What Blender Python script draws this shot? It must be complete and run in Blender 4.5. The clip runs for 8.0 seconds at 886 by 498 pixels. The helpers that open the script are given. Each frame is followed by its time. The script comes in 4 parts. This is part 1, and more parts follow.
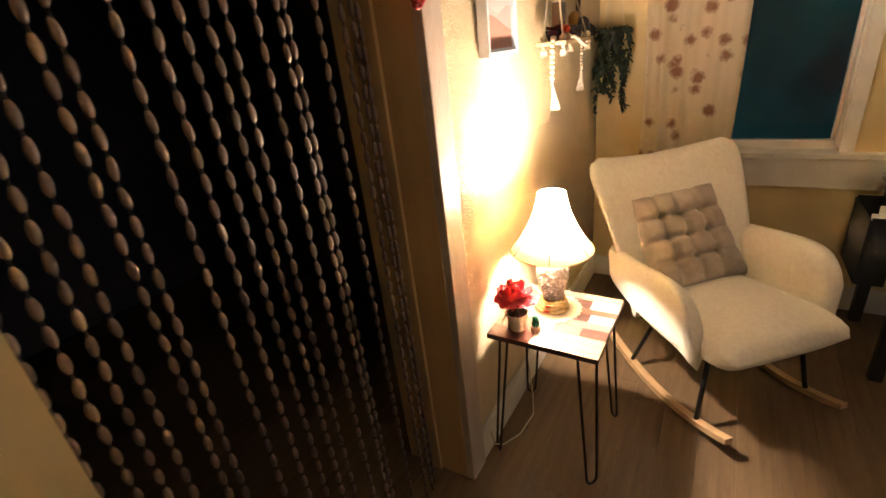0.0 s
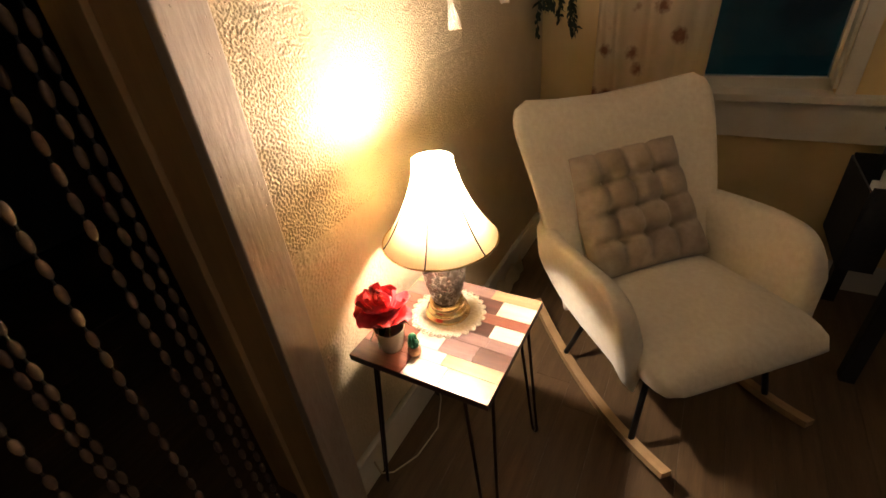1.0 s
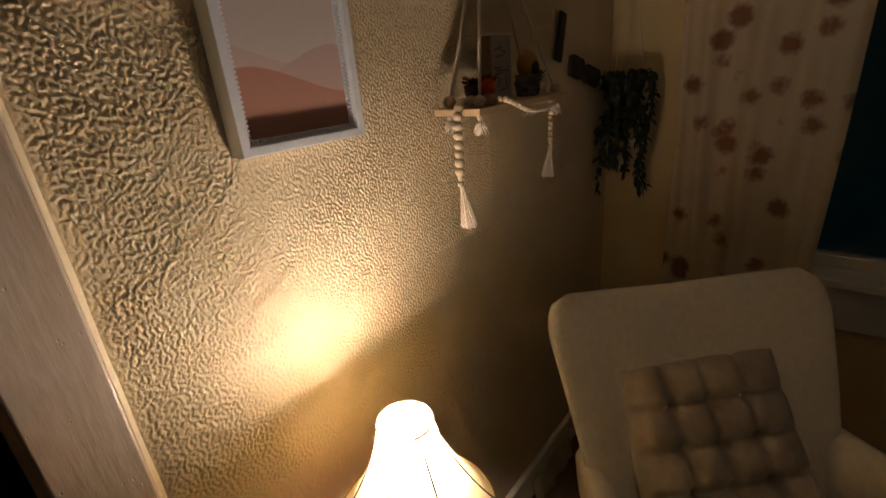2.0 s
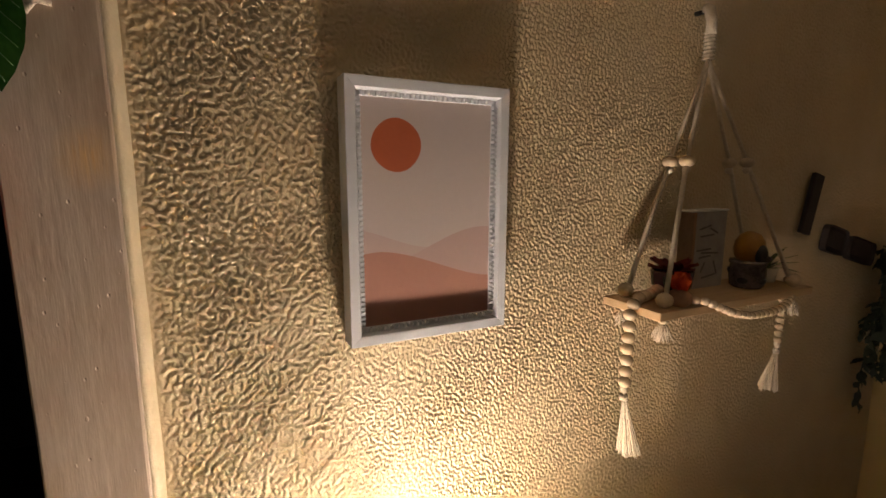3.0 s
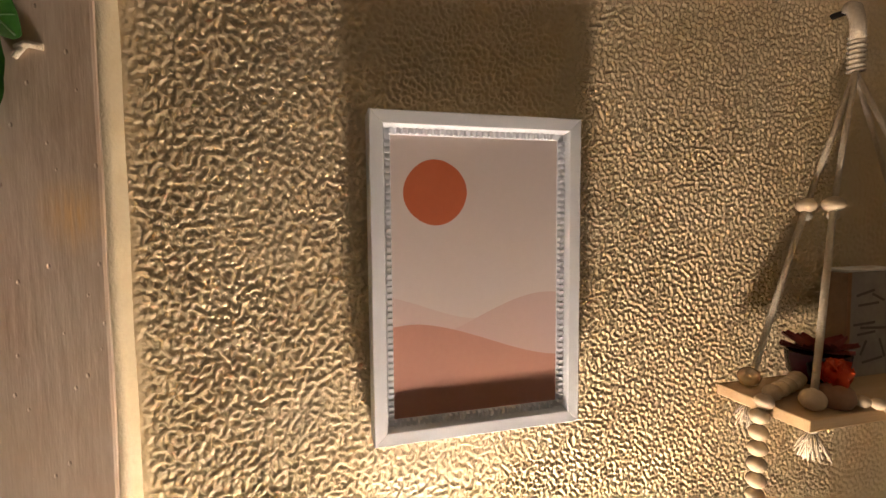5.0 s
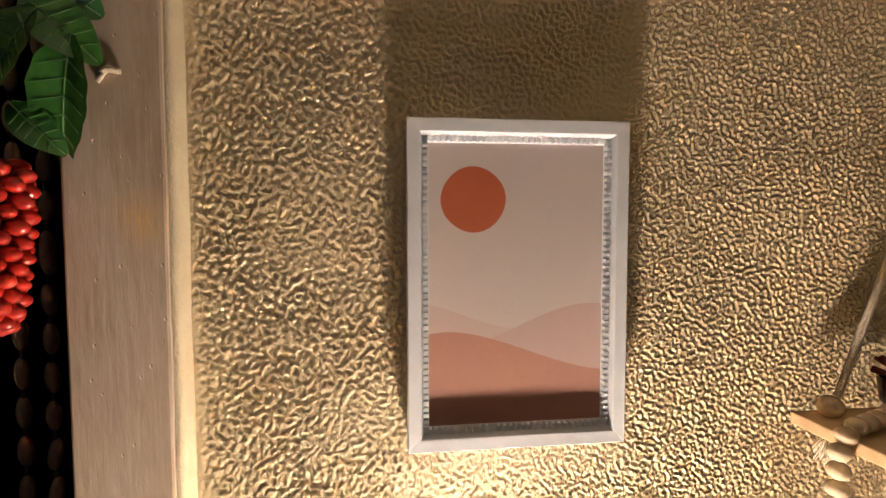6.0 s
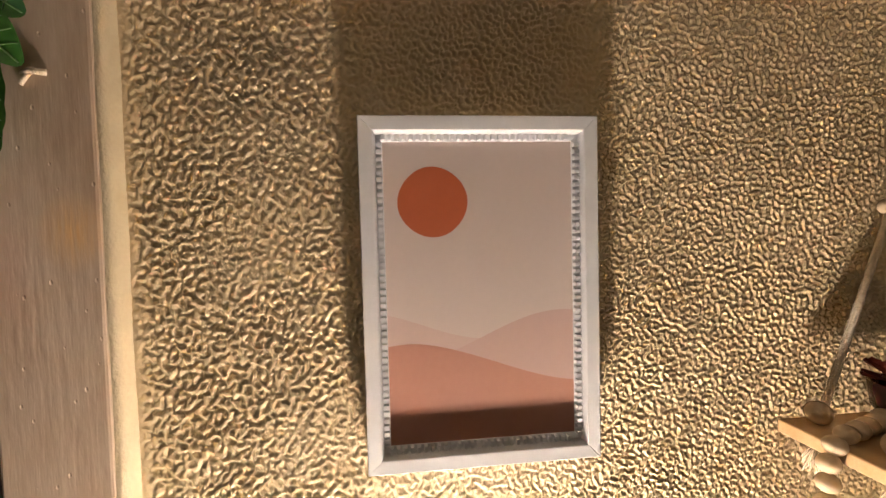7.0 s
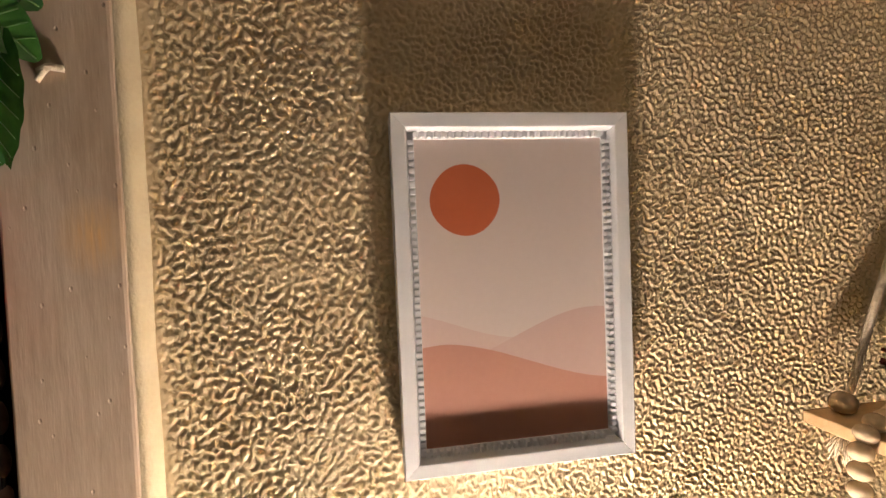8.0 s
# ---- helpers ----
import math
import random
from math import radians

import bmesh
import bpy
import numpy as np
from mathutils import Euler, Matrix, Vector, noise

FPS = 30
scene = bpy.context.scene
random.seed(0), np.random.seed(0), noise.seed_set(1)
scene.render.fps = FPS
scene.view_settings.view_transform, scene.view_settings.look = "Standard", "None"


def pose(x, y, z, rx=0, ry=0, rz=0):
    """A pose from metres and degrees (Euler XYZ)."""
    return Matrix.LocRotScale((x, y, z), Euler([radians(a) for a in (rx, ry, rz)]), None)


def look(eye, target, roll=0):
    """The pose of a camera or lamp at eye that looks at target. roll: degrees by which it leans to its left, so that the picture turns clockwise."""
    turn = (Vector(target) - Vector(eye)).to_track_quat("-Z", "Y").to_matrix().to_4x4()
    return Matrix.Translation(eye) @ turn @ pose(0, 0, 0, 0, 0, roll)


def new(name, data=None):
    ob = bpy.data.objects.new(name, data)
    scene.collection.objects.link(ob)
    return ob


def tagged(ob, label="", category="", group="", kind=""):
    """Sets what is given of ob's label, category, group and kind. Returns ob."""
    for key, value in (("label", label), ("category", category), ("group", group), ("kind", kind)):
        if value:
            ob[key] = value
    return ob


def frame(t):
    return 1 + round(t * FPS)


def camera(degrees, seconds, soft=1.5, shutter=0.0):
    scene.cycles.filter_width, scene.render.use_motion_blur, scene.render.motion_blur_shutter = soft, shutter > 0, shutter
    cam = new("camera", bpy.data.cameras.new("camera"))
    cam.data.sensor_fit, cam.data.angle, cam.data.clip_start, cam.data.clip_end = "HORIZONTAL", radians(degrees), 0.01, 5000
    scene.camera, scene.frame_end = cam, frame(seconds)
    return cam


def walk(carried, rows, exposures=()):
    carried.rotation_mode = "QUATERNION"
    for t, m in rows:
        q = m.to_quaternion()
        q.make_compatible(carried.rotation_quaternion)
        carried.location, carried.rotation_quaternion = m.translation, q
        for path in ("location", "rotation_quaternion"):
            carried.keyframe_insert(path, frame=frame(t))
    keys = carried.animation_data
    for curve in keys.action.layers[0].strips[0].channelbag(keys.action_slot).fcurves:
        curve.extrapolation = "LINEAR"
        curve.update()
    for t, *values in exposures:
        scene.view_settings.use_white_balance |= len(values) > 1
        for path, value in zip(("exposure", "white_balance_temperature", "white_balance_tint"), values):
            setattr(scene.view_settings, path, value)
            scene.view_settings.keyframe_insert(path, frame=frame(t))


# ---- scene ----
cam = camera(88.6, 8.0, shutter=0.12)
PATH = [
    (0, (0.658, -1.076, 1.456), (-0.355, 0.448, 0.646), -6.8),
    (0.3, (0.659, -0.879, 1.419), (-0.213, 0.662, 0.488), -6.1),
    (0.5, (0.685, -0.749, 1.387), (-0.177, 0.772, 0.416), -5.1),
    (1, (0.682, -0.5, 1.349), (-0.197, 0.941, 0.277), -5.9),
    (1.5, (0.655, -0.26, 1.389), (-0.255, 1.181, 0.342), -4.3),
    (2, (0.632, -0.082, 1.497), (-0.587, 1.33, 0.774), -5.1),
    (2.2, (0.642, -0.024, 1.527), (-0.752, 1.282, 0.934), -3.0),
    (3.3, (0.512, 0.104, 1.631), (-1.329, 0.852, 1.403), -0.4),
    (3.5, (0.488, 0.098, 1.635), (-1.369, 0.817, 1.445), -0.6),
    (4, (0.476, 0.1, 1.627), (-1.394, 0.793, 1.481), -0.5),
    (4.2, (0.47, 0.105, 1.636), (-1.4, 0.796, 1.486), -0.4),
    (5.3, (0.461, 0.197, 1.624), (-1.497, 0.589, 1.517), -0.5),
    (5.5, (0.463, 0.202, 1.626), (-1.509, 0.517, 1.52), -0.3),
    (6, (0.464, 0.206, 1.627), (-1.522, 0.422, 1.537), -0.2),
    (6.5, (0.451, 0.229, 1.627), (-1.536, 0.443, 1.537), -0.5),
    (7, (0.44, 0.244, 1.627), (-1.545, 0.474, 1.555), -1.5),
    (7.5, (0.427, 0.222, 1.635), (-1.556, 0.47, 1.567), -2.0),
    (8, (0.428, 0.199, 1.624), (-1.547, 0.507, 1.565), -2.4),
]
EXPOSURES = [(0, 2.6), (0.3, 2.1), (0.5, 1.85), (1, 1.2), (1.5, 0.42), (2, -0.3), (2.2, -0.25), (3.3, 0.7), (4.2, 0.92), (5.3, 1.02), (8, 1.17)]
walk(cam, [(t, look(eye, target, roll)) for t, eye, target, roll in PATH], EXPOSURES)

# ---- world, light, exposure ----
world = bpy.data.worlds.new("dusk")
scene.world = world
world.use_nodes = True
world.node_tree.nodes["Background"].inputs[0].default_value = (0.10, 0.28, 0.42, 1)
world.node_tree.nodes["Background"].inputs[1].default_value = 0.03
BULB = 740.0
# added cool fill lamp in an unseen opening behind the camera's right shoulder
fill_data = bpy.data.lights.new("cool_fill", "AREA")
fill_data.shape, fill_data.size, fill_data.size_y, fill_data.energy, fill_data.color = "RECTANGLE", 1.1, 1.2, 0.6, (0.86, 0.90, 1.0)
fill_lamp = new("cool_fill", fill_data)
fill_lamp.matrix_basis = look((3.22, -0.9, 1.45), (2.0, -0.9, 1.40))
LAMP = Vector((0.19, 0.30, 0.55))


# ---- materials ----
def mat(name, base, other=None, rough=0.6, metal=0.0, scale=20.0, fine=180.0, bump=0.15, stretch=(1, 1, 1), sheen=0.0, per_piece=0.0, coat=0.0):
    """A surface whose colour drifts between two tones at two scales, with fine relief."""
    m = bpy.data.materials.new(name)
    m.use_nodes = True
    nt = m.node_tree
    p = nt.nodes["Principled BSDF"]
    other = other or tuple(c * 0.75 for c in base)
    tc = nt.nodes.new("ShaderNodeTexCoord")
    mp = nt.nodes.new("ShaderNodeMapping")
    mp.inputs["Scale"].default_value = stretch
    nt.links.new(tc.outputs["Object"], mp.inputs["Vector"])
    n1, n2 = nt.nodes.new("ShaderNodeTexNoise"), nt.nodes.new("ShaderNodeTexNoise")
    for n, s, d in ((n1, scale, 4), (n2, fine, 3)):
        n.inputs["Scale"].default_value, n.inputs["Detail"].default_value = s, d
        nt.links.new(mp.outputs["Vector"], n.inputs["Vector"])
    mixn = nt.nodes.new("ShaderNodeMath")
    mixn.operation = "MULTIPLY_ADD"
    mixn.inputs[1].default_value = 0.4
    nt.links.new(n2.outputs["Fac"], mixn.inputs[0])
    nt.links.new(n1.outputs["Fac"], mixn.inputs[2])
    ramp = nt.nodes.new("ShaderNodeValToRGB")
    ramp.color_ramp.elements[0].position, ramp.color_ramp.elements[1].position = 0.5, 0.95
    ramp.color_ramp.elements[0].color, ramp.color_ramp.elements[1].color = (*other, 1), (*base, 1)
    nt.links.new(mixn.outputs[0], ramp.inputs[0])
    out = ramp.outputs["Color"]
    if per_piece:
        oi = nt.nodes.new("ShaderNodeObjectInfo")
        hs = nt.nodes.new("ShaderNodeHueSaturation")
        mr = nt.nodes.new("ShaderNodeMapRange")
        mr.inputs["To Min"].default_value, mr.inputs["To Max"].default_value = 1 - per_piece, 1 + per_piece
        nt.links.new(oi.outputs["Random"], mr.inputs["Value"])
        nt.links.new(mr.outputs["Result"], hs.inputs["Value"])
        nt.links.new(out, hs.inputs["Color"])
        out = hs.outputs["Color"]
    nt.links.new(out, p.inputs["Base Color"])
    p.inputs["Roughness"].default_value, p.inputs["Metallic"].default_value = rough, metal
    p.inputs["Sheen Weight"].default_value = sheen
    p.inputs["Coat Weight"].default_value = coat
    if bump:
        b = nt.nodes.new("ShaderNodeBump")
        b.inputs["Strength"].default_value, b.inputs["Distance"].default_value = bump, 0.004
        nt.links.new(mixn.outputs[0], b.inputs["Height"])
        nt.links.new(b.outputs["Normal"], p.inputs["Normal"])
    return m


def plain_emission(name, colour, strength):
    m = bpy.data.materials.new(name)
    m.use_nodes = True
    p = m.node_tree.nodes["Principled BSDF"]
    p.inputs["Base Color"].default_value = (*colour, 1)
    p.inputs["Emission Color"].default_value, p.inputs["Emission Strength"].default_value = (*colour, 1), strength
    return m


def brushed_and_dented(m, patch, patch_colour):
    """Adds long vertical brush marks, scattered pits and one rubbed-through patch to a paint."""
    nt = m.node_tree
    p = nt.nodes["Principled BSDF"]
    tc = nt.nodes.new("ShaderNodeTexCoord")

    def mapped(scale, at=(0, 0, 0)):
        mp = nt.nodes.new("ShaderNodeMapping")
        mp.vector_type = "TEXTURE" if at != (0, 0, 0) else "POINT"
        mp.inputs["Scale"].default_value, mp.inputs["Location"].default_value = scale, at
        nt.links.new(tc.outputs["Object"], mp.inputs["Vector"])
        return mp.outputs["Vector"]

    def maths(op, a, b):
        n = nt.nodes.new("ShaderNodeMath")
        n.operation = op
        for k, v in ((0, a), (1, b)):
            if isinstance(v, (int, float)):
                n.inputs[k].default_value = v
            else:
                nt.links.new(v, n.inputs[k])
        return n.outputs[0]
    brush, pits, rub = nt.nodes.new("ShaderNodeTexNoise"), nt.nodes.new("ShaderNodeTexVoronoi"), nt.nodes.new("ShaderNodeTexNoise")
    brush.inputs["Scale"].default_value, brush.inputs["Detail"].default_value = 1.0, 4
    nt.links.new(mapped((150, 150, 14)), brush.inputs["Vector"])
    pits.inputs["Scale"].default_value = 1.0
    nt.links.new(mapped((75, 75, 48)), pits.inputs["Vector"])
    rub.inputs["Scale"].default_value, rub.inputs["Detail"].default_value = 1.0, 4
    nt.links.new(mapped((320, 320, 45)), rub.inputs["Vector"])
    pit = maths("MULTIPLY", maths("MAXIMUM", maths("SUBTRACT", 0.11, pits.outputs["Distance"]), 0.0), 9.0)
    height = maths("SUBTRACT", maths("MULTIPLY", brush.outputs["Fac"], 0.42), pit)
    b = nt.nodes.new("ShaderNodeBump")
    b.inputs["Strength"].default_value, b.inputs["Distance"].default_value = 0.75, 0.0022
    nt.links.new(height, b.inputs["Height"])
    old = p.inputs["Normal"].links[0].from_socket
    nt.links.new(old, b.inputs["Normal"])
    nt.links.new(b.outputs["Normal"], p.inputs["Normal"])
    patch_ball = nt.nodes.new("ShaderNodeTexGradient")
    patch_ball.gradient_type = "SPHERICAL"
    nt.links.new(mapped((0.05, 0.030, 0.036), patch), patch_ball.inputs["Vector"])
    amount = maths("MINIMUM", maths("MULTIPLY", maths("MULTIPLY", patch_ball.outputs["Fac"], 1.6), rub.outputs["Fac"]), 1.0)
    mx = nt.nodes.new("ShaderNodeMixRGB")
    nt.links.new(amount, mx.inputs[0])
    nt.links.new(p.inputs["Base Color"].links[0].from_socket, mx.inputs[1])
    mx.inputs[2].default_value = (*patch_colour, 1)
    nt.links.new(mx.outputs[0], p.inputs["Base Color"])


PLASTER = mat("cream plaster", (0.68, 0.545, 0.345), (0.61, 0.475, 0.285), 0.50, scale=9, fine=420, bump=0.3)
WALLPAINT = mat("cream wall paint", (0.74, 0.565, 0.275), (0.67, 0.50, 0.23), 0.6, scale=8, fine=300, bump=0.1)
TRIM = mat("worn white trim paint", (0.58, 0.485, 0.385), (0.43, 0.325, 0.235), 0.36, scale=7, fine=60, bump=0.4, stretch=(1, 1.5, 0.55))
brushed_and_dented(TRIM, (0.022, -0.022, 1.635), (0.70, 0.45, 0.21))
WHITE = mat("white gloss paint", (0.74, 0.70, 0.60), (0.66, 0.61, 0.50), 0.4, scale=12, fine=200, bump=0.08)
FRAMEPAINT = mat("white frame lacquer", (0.72, 0.73, 0.76), (0.66, 0.67, 0.70), 0.38, scale=40, fine=500, bump=0.0)
JAMB = mat("brown varnished jamb", (0.62, 0.40, 0.17), (0.50, 0.31, 0.13), 0.5, scale=6, fine=80, bump=0.2, stretch=(2, 2, 0.2))
PLANK = mat("brown floor plank", (0.165, 0.102, 0.050), (0.105, 0.064, 0.031), 0.48, scale=9, fine=70, bump=0.15, stretch=(4, 0.35, 1), per_piece=0.09)
CEIL = mat("ceiling paint", (0.82, 0.77, 0.66), (0.78, 0.72, 0.60), 0.8, scale=5, fine=150, bump=0.1)
# near-black base colour that stands for missing light
DARKROOM = mat("unlit dark tone", (0.12, 0.10, 0.10), (0.09, 0.08, 0.09), 0.8)
BOUCLE = mat("cream boucle fabric", (0.82, 0.75, 0.60), (0.73, 0.65, 0.50), 0.95, scale=60, fine=420, bump=0.55, sheen=0.3)
LINEN = mat("taupe linen", (0.43, 0.345, 0.27), (0.34, 0.27, 0.205), 0.95, scale=40, fine=500, bump=0.4, sheen=0.2)
BLACKMETAL = mat("black powder-coated steel", (0.02, 0.019, 0.018), (0.012, 0.011, 0.011), 0.45, 0.6, bump=0.05)
HAIRPIN = mat("dark bronze steel", (0.075, 0.042, 0.028), (0.04, 0.025, 0.02), 0.4, 0.7, bump=0.05)
BEECH = mat("light beech wood", (0.52, 0.34, 0.17), (0.40, 0.25, 0.12), 0.5, scale=14, fine=120, bump=0.12, stretch=(0.4, 4, 4))
BEADWOOD = mat("natural wooden bead", (0.66, 0.52, 0.35), (0.55, 0.42, 0.27), 0.6, scale=60, fine=300, bump=0.08, per_piece=0.08)
SHELFWOOD = mat("pale pine board", (0.64, 0.45, 0.25), (0.52, 0.35, 0.18), 0.6, scale=12, fine=110, bump=0.12, stretch=(5, 0.5, 5))
ROPE = mat("off-white cotton cord", (0.70, 0.60, 0.46), (0.58, 0.48, 0.35), 0.9, scale=200, fine=700, bump=0.5, sheen=0.2)
CURTAINBEAD = mat("brown wooden curtain bead", (0.20, 0.128, 0.09), (0.13, 0.082, 0.06), 0.5, scale=60, fine=200, bump=0.06, per_piece=0.3)
BRASS = mat("polished brass", (0.88, 0.70, 0.38), (0.78, 0.60, 0.32), 0.22, 1.0, bump=0.02)
LACE = mat("ecru crocheted lace", (0.66, 0.58, 0.44), (0.5, 0.43, 0.3), 0.9, scale=150, fine=600, bump=0.5)
SHELL = mat("pale sea shells", (0.84, 0.72, 0.61), (0.52, 0.34, 0.26), 0.45, scale=70, fine=300, bump=0.2)
CERAMIC = mat("cream glazed ceramic", (0.68, 0.60, 0.46), (0.6, 0.5, 0.36), 0.22, scale=15, fine=150, bump=0.03)
PETAL = mat("red silk petal", (0.92, 0.12, 0.13), (0.80, 0.055, 0.065), 0.6, scale=40, fine=250, bump=0.15, sheen=0.2)
LEAF = mat("olive silk leaf", (0.13, 0.16, 0.04), (0.08, 0.10, 0.025), 0.5, scale=40, fine=200, bump=0.2)
GLOSSLEAF = mat("glossy green leaf", (0.05, 0.17, 0.03), (0.022, 0.085, 0.016), 0.25, scale=30, fine=160, bump=0.2)
# green lowered further, so the corner's shade sits in the leaf colour
DARKLEAF = mat("dark green trailing leaf", (0.022, 0.034, 0.012), (0.012, 0.02, 0.007), 0.7, scale=40, bump=0.1)
BERRY = mat("glossy red berry", (0.50, 0.03, 0.018), (0.38, 0.018, 0.012), 0.28, scale=60, bump=0.02)
CACTUS = mat("painted cactus green", (0.03, 0.22, 0.10), (0.015, 0.12, 0.05), 0.4, scale=60, bump=0.2)
CLAY = mat("brown clay", (0.42, 0.24, 0.14), (0.3, 0.16, 0.09), 0.6, scale=60, bump=0.1)
DESKWOOD = mat("dark desk veneer", (0.10, 0.055, 0.03), (0.06, 0.035, 0.02), 0.28, scale=8, fine=80, bump=0.06, stretch=(0.4, 4, 4))
BLACKCLOTH = mat("black felt", (0.018, 0.018, 0.02), (0.01, 0.01, 0.012), 0.9, scale=60, fine=400, bump=0.4)
BLACKPAINT = mat("black painted wood", (0.02, 0.018, 0.017), (0.012, 0.011, 0.01), 0.5)
PAPER = mat("white paper", (0.78, 0.76, 0.72), (0.7, 0.68, 0.64), 0.8, bump=0.03)
PRINTSKY = mat("blush printed paper", (0.56, 0.475, 0.44), (0.53, 0.445, 0.41), 0.75, scale=4, bump=0.0)
PRINTSUN = mat("terracotta printed paper", (0.44, 0.10, 0.035), (0.41, 0.09, 0.03), 0.75, scale=30, bump=0.02)
PRINTHILL_A = mat("pale rose printed paper", (0.53, 0.40, 0.36), (0.50, 0.37, 0.33), 0.75, scale=6, bump=0.02)
PRINTHILL_B = mat("rose printed paper", (0.50, 0.355, 0.315), (0.47, 0.33, 0.29), 0.75, scale=6, bump=0.02)
PRINTHILL_C = mat("clay printed paper", (0.43, 0.215, 0.155), (0.40, 0.19, 0.135), 0.75, scale=6, bump=0.02)
INLAYS = [mat(n, c, d, 0.3, scale=16, fine=90, bump=0.05, stretch=(0.5, 4, 4), coat=0.3) for n, c, d in (
    ("whitewashed inlay", (0.74, 0.62, 0.48), (0.62, 0.50, 0.37)), ("walnut inlay", (0.115, 0.05, 0.035), (0.07, 0.03, 0.022)),
    ("rosewood inlay", (0.30, 0.11, 0.065), (0.20, 0.07, 0.045)), ("oak inlay", (0.50, 0.31, 0.16), (0.38, 0.22, 0.10)), ("grey-brown inlay", (0.26, 0.16, 0.13), (0.18, 0.10, 0.085)))]
# amber darkened in its colour to add to the shelf board's shadow
FIGURE = mat("amber glazed figure", (0.42, 0.20, 0.02), (0.30, 0.13, 0.012), 0.4, bump=0.05)
PURPLE = mat("plum glass", (0.07, 0.015, 0.035), (0.04, 0.01, 0.02), 0.2, bump=0.0)
ORANGE = mat("orange paper rose", (0.78, 0.10, 0.015), (0.6, 0.05, 0.01), 0.6, bump=0.1)
# red petal colour lowered to carry the dimness above the shelf
DIMPETAL = mat("dimmed red petal", (0.22, 0.035, 0.02), (0.12, 0.015, 0.012), 0.7, bump=0.1)
INK = mat("faded ink", (0.16, 0.14, 0.13), (0.12, 0.1, 0.1), 0.8)
CAULK = mat("pale cream caulk", (0.74, 0.64, 0.44), (0.66, 0.55, 0.36), 0.5, scale=30, fine=260, bump=0.5)
VEIN = mat("pale green leaf vein", (0.10, 0.22, 0.06), (0.07, 0.17, 0.045), 0.4, bump=0.0)
SIGNBLACK = mat("dark stained sign wood", (0.035, 0.022, 0.018), (0.02, 0.014, 0.012), 0.7)


def shade_material():
    m = bpy.data.materials.new("ivory lampshade silk")
    m.use_nodes = True
    nt = m.node_tree
    nt.nodes.remove(nt.nodes["Principled BSDF"])
    d, t, mx = nt.nodes.new("ShaderNodeBsdfDiffuse"), nt.nodes.new("ShaderNodeBsdfTranslucent"), nt.nodes.new("ShaderNodeMixShader")
    n = nt.nodes.new("ShaderNodeTexNoise")
    n.inputs["Scale"].default_value = 130
    ramp = nt.nodes.new("ShaderNodeValToRGB")
    ramp.color_ramp.elements[0].color, ramp.color_ramp.elements[1].color = (0.89, 0.74, 0.42, 1), (0.95, 0.81, 0.48, 1)
    nt.links.new(n.outputs["Fac"], ramp.inputs[0])
    for s in (d, t):
        nt.links.new(ramp.outputs[0], s.inputs["Color"])
    mx.inputs[0].default_value = 0.60
    nt.links.new(d.outputs[0], mx.inputs[1])
    nt.links.new(t.outputs[0], mx.inputs[2])
    nt.links.new(mx.outputs[0], nt.nodes["Material Output"].inputs["Surface"])
    return m


def sheer_material():
    """Thin cream curtain cloth printed with loose brown blossoms."""
    m = bpy.data.materials.new("printed sheer cloth")
    m.use_nodes = True
    nt = m.node_tree
    nt.nodes.remove(nt.nodes["Principled BSDF"])
    tc, vo, no = nt.nodes.new("ShaderNodeTexCoord"), nt.nodes.new("ShaderNodeTexVoronoi"), nt.nodes.new("ShaderNodeTexNoise")
    vo.inputs["Scale"].default_value, vo.inputs["Randomness"].default_value = 10.5, 0.95
    no.inputs["Scale"].default_value = 60
    mp = nt.nodes.new("ShaderNodeMapping")
    mp.inputs["Scale"].default_value = (1.0, 0.0, 1.0)
    nt.links.new(tc.outputs["Object"], mp.inputs["Vector"])
    nt.links.new(mp.outputs["Vector"], vo.inputs["Vector"])
    add = nt.nodes.new("ShaderNodeMath")
    add.operation = "MULTIPLY_ADD"
    add.inputs[1].default_value = 0.25
    nt.links.new(tc.outputs["Object"], no.inputs["Vector"])
    nt.links.new(no.outputs["Fac"], add.inputs[0])
    nt.links.new(vo.outputs["Distance"], add.inputs[2])
    ramp = nt.nodes.new("ShaderNodeValToRGB")
    e = ramp.color_ramp.elements
    e[0].position, e[0].color = 0.36, (0.34, 0.17, 0.10, 1)
    e[1].position, e[1].color = 0.52, (0.76, 0.63, 0.43, 1)
    nt.links.new(add.outputs[0], ramp.inputs[0])
    d, t, mx = nt.nodes.new("ShaderNodeBsdfDiffuse"), nt.nodes.new("ShaderNodeBsdfTranslucent"), nt.nodes.new("ShaderNodeMixShader")
    for s in (d, t):
        nt.links.new(ramp.outputs[0], s.inputs["Color"])
    mx.inputs[0].default_value = 0.4
    nt.links.new(d.outputs[0], mx.inputs[1])
    nt.links.new(t.outputs[0], mx.inputs[2])
    nt.links.new(mx.outputs[0], nt.nodes["Material Output"].inputs["Surface"])
    return m


def glass_material(name):
    m = bpy.data.materials.new(name)
    m.use_nodes = True
    p = m.node_tree.nodes["Principled BSDF"]
    p.inputs["Transmission Weight"].default_value, p.inputs["Roughness"].default_value, p.inputs["IOR"].default_value = 1.0, 0.02, 1.45
    return m


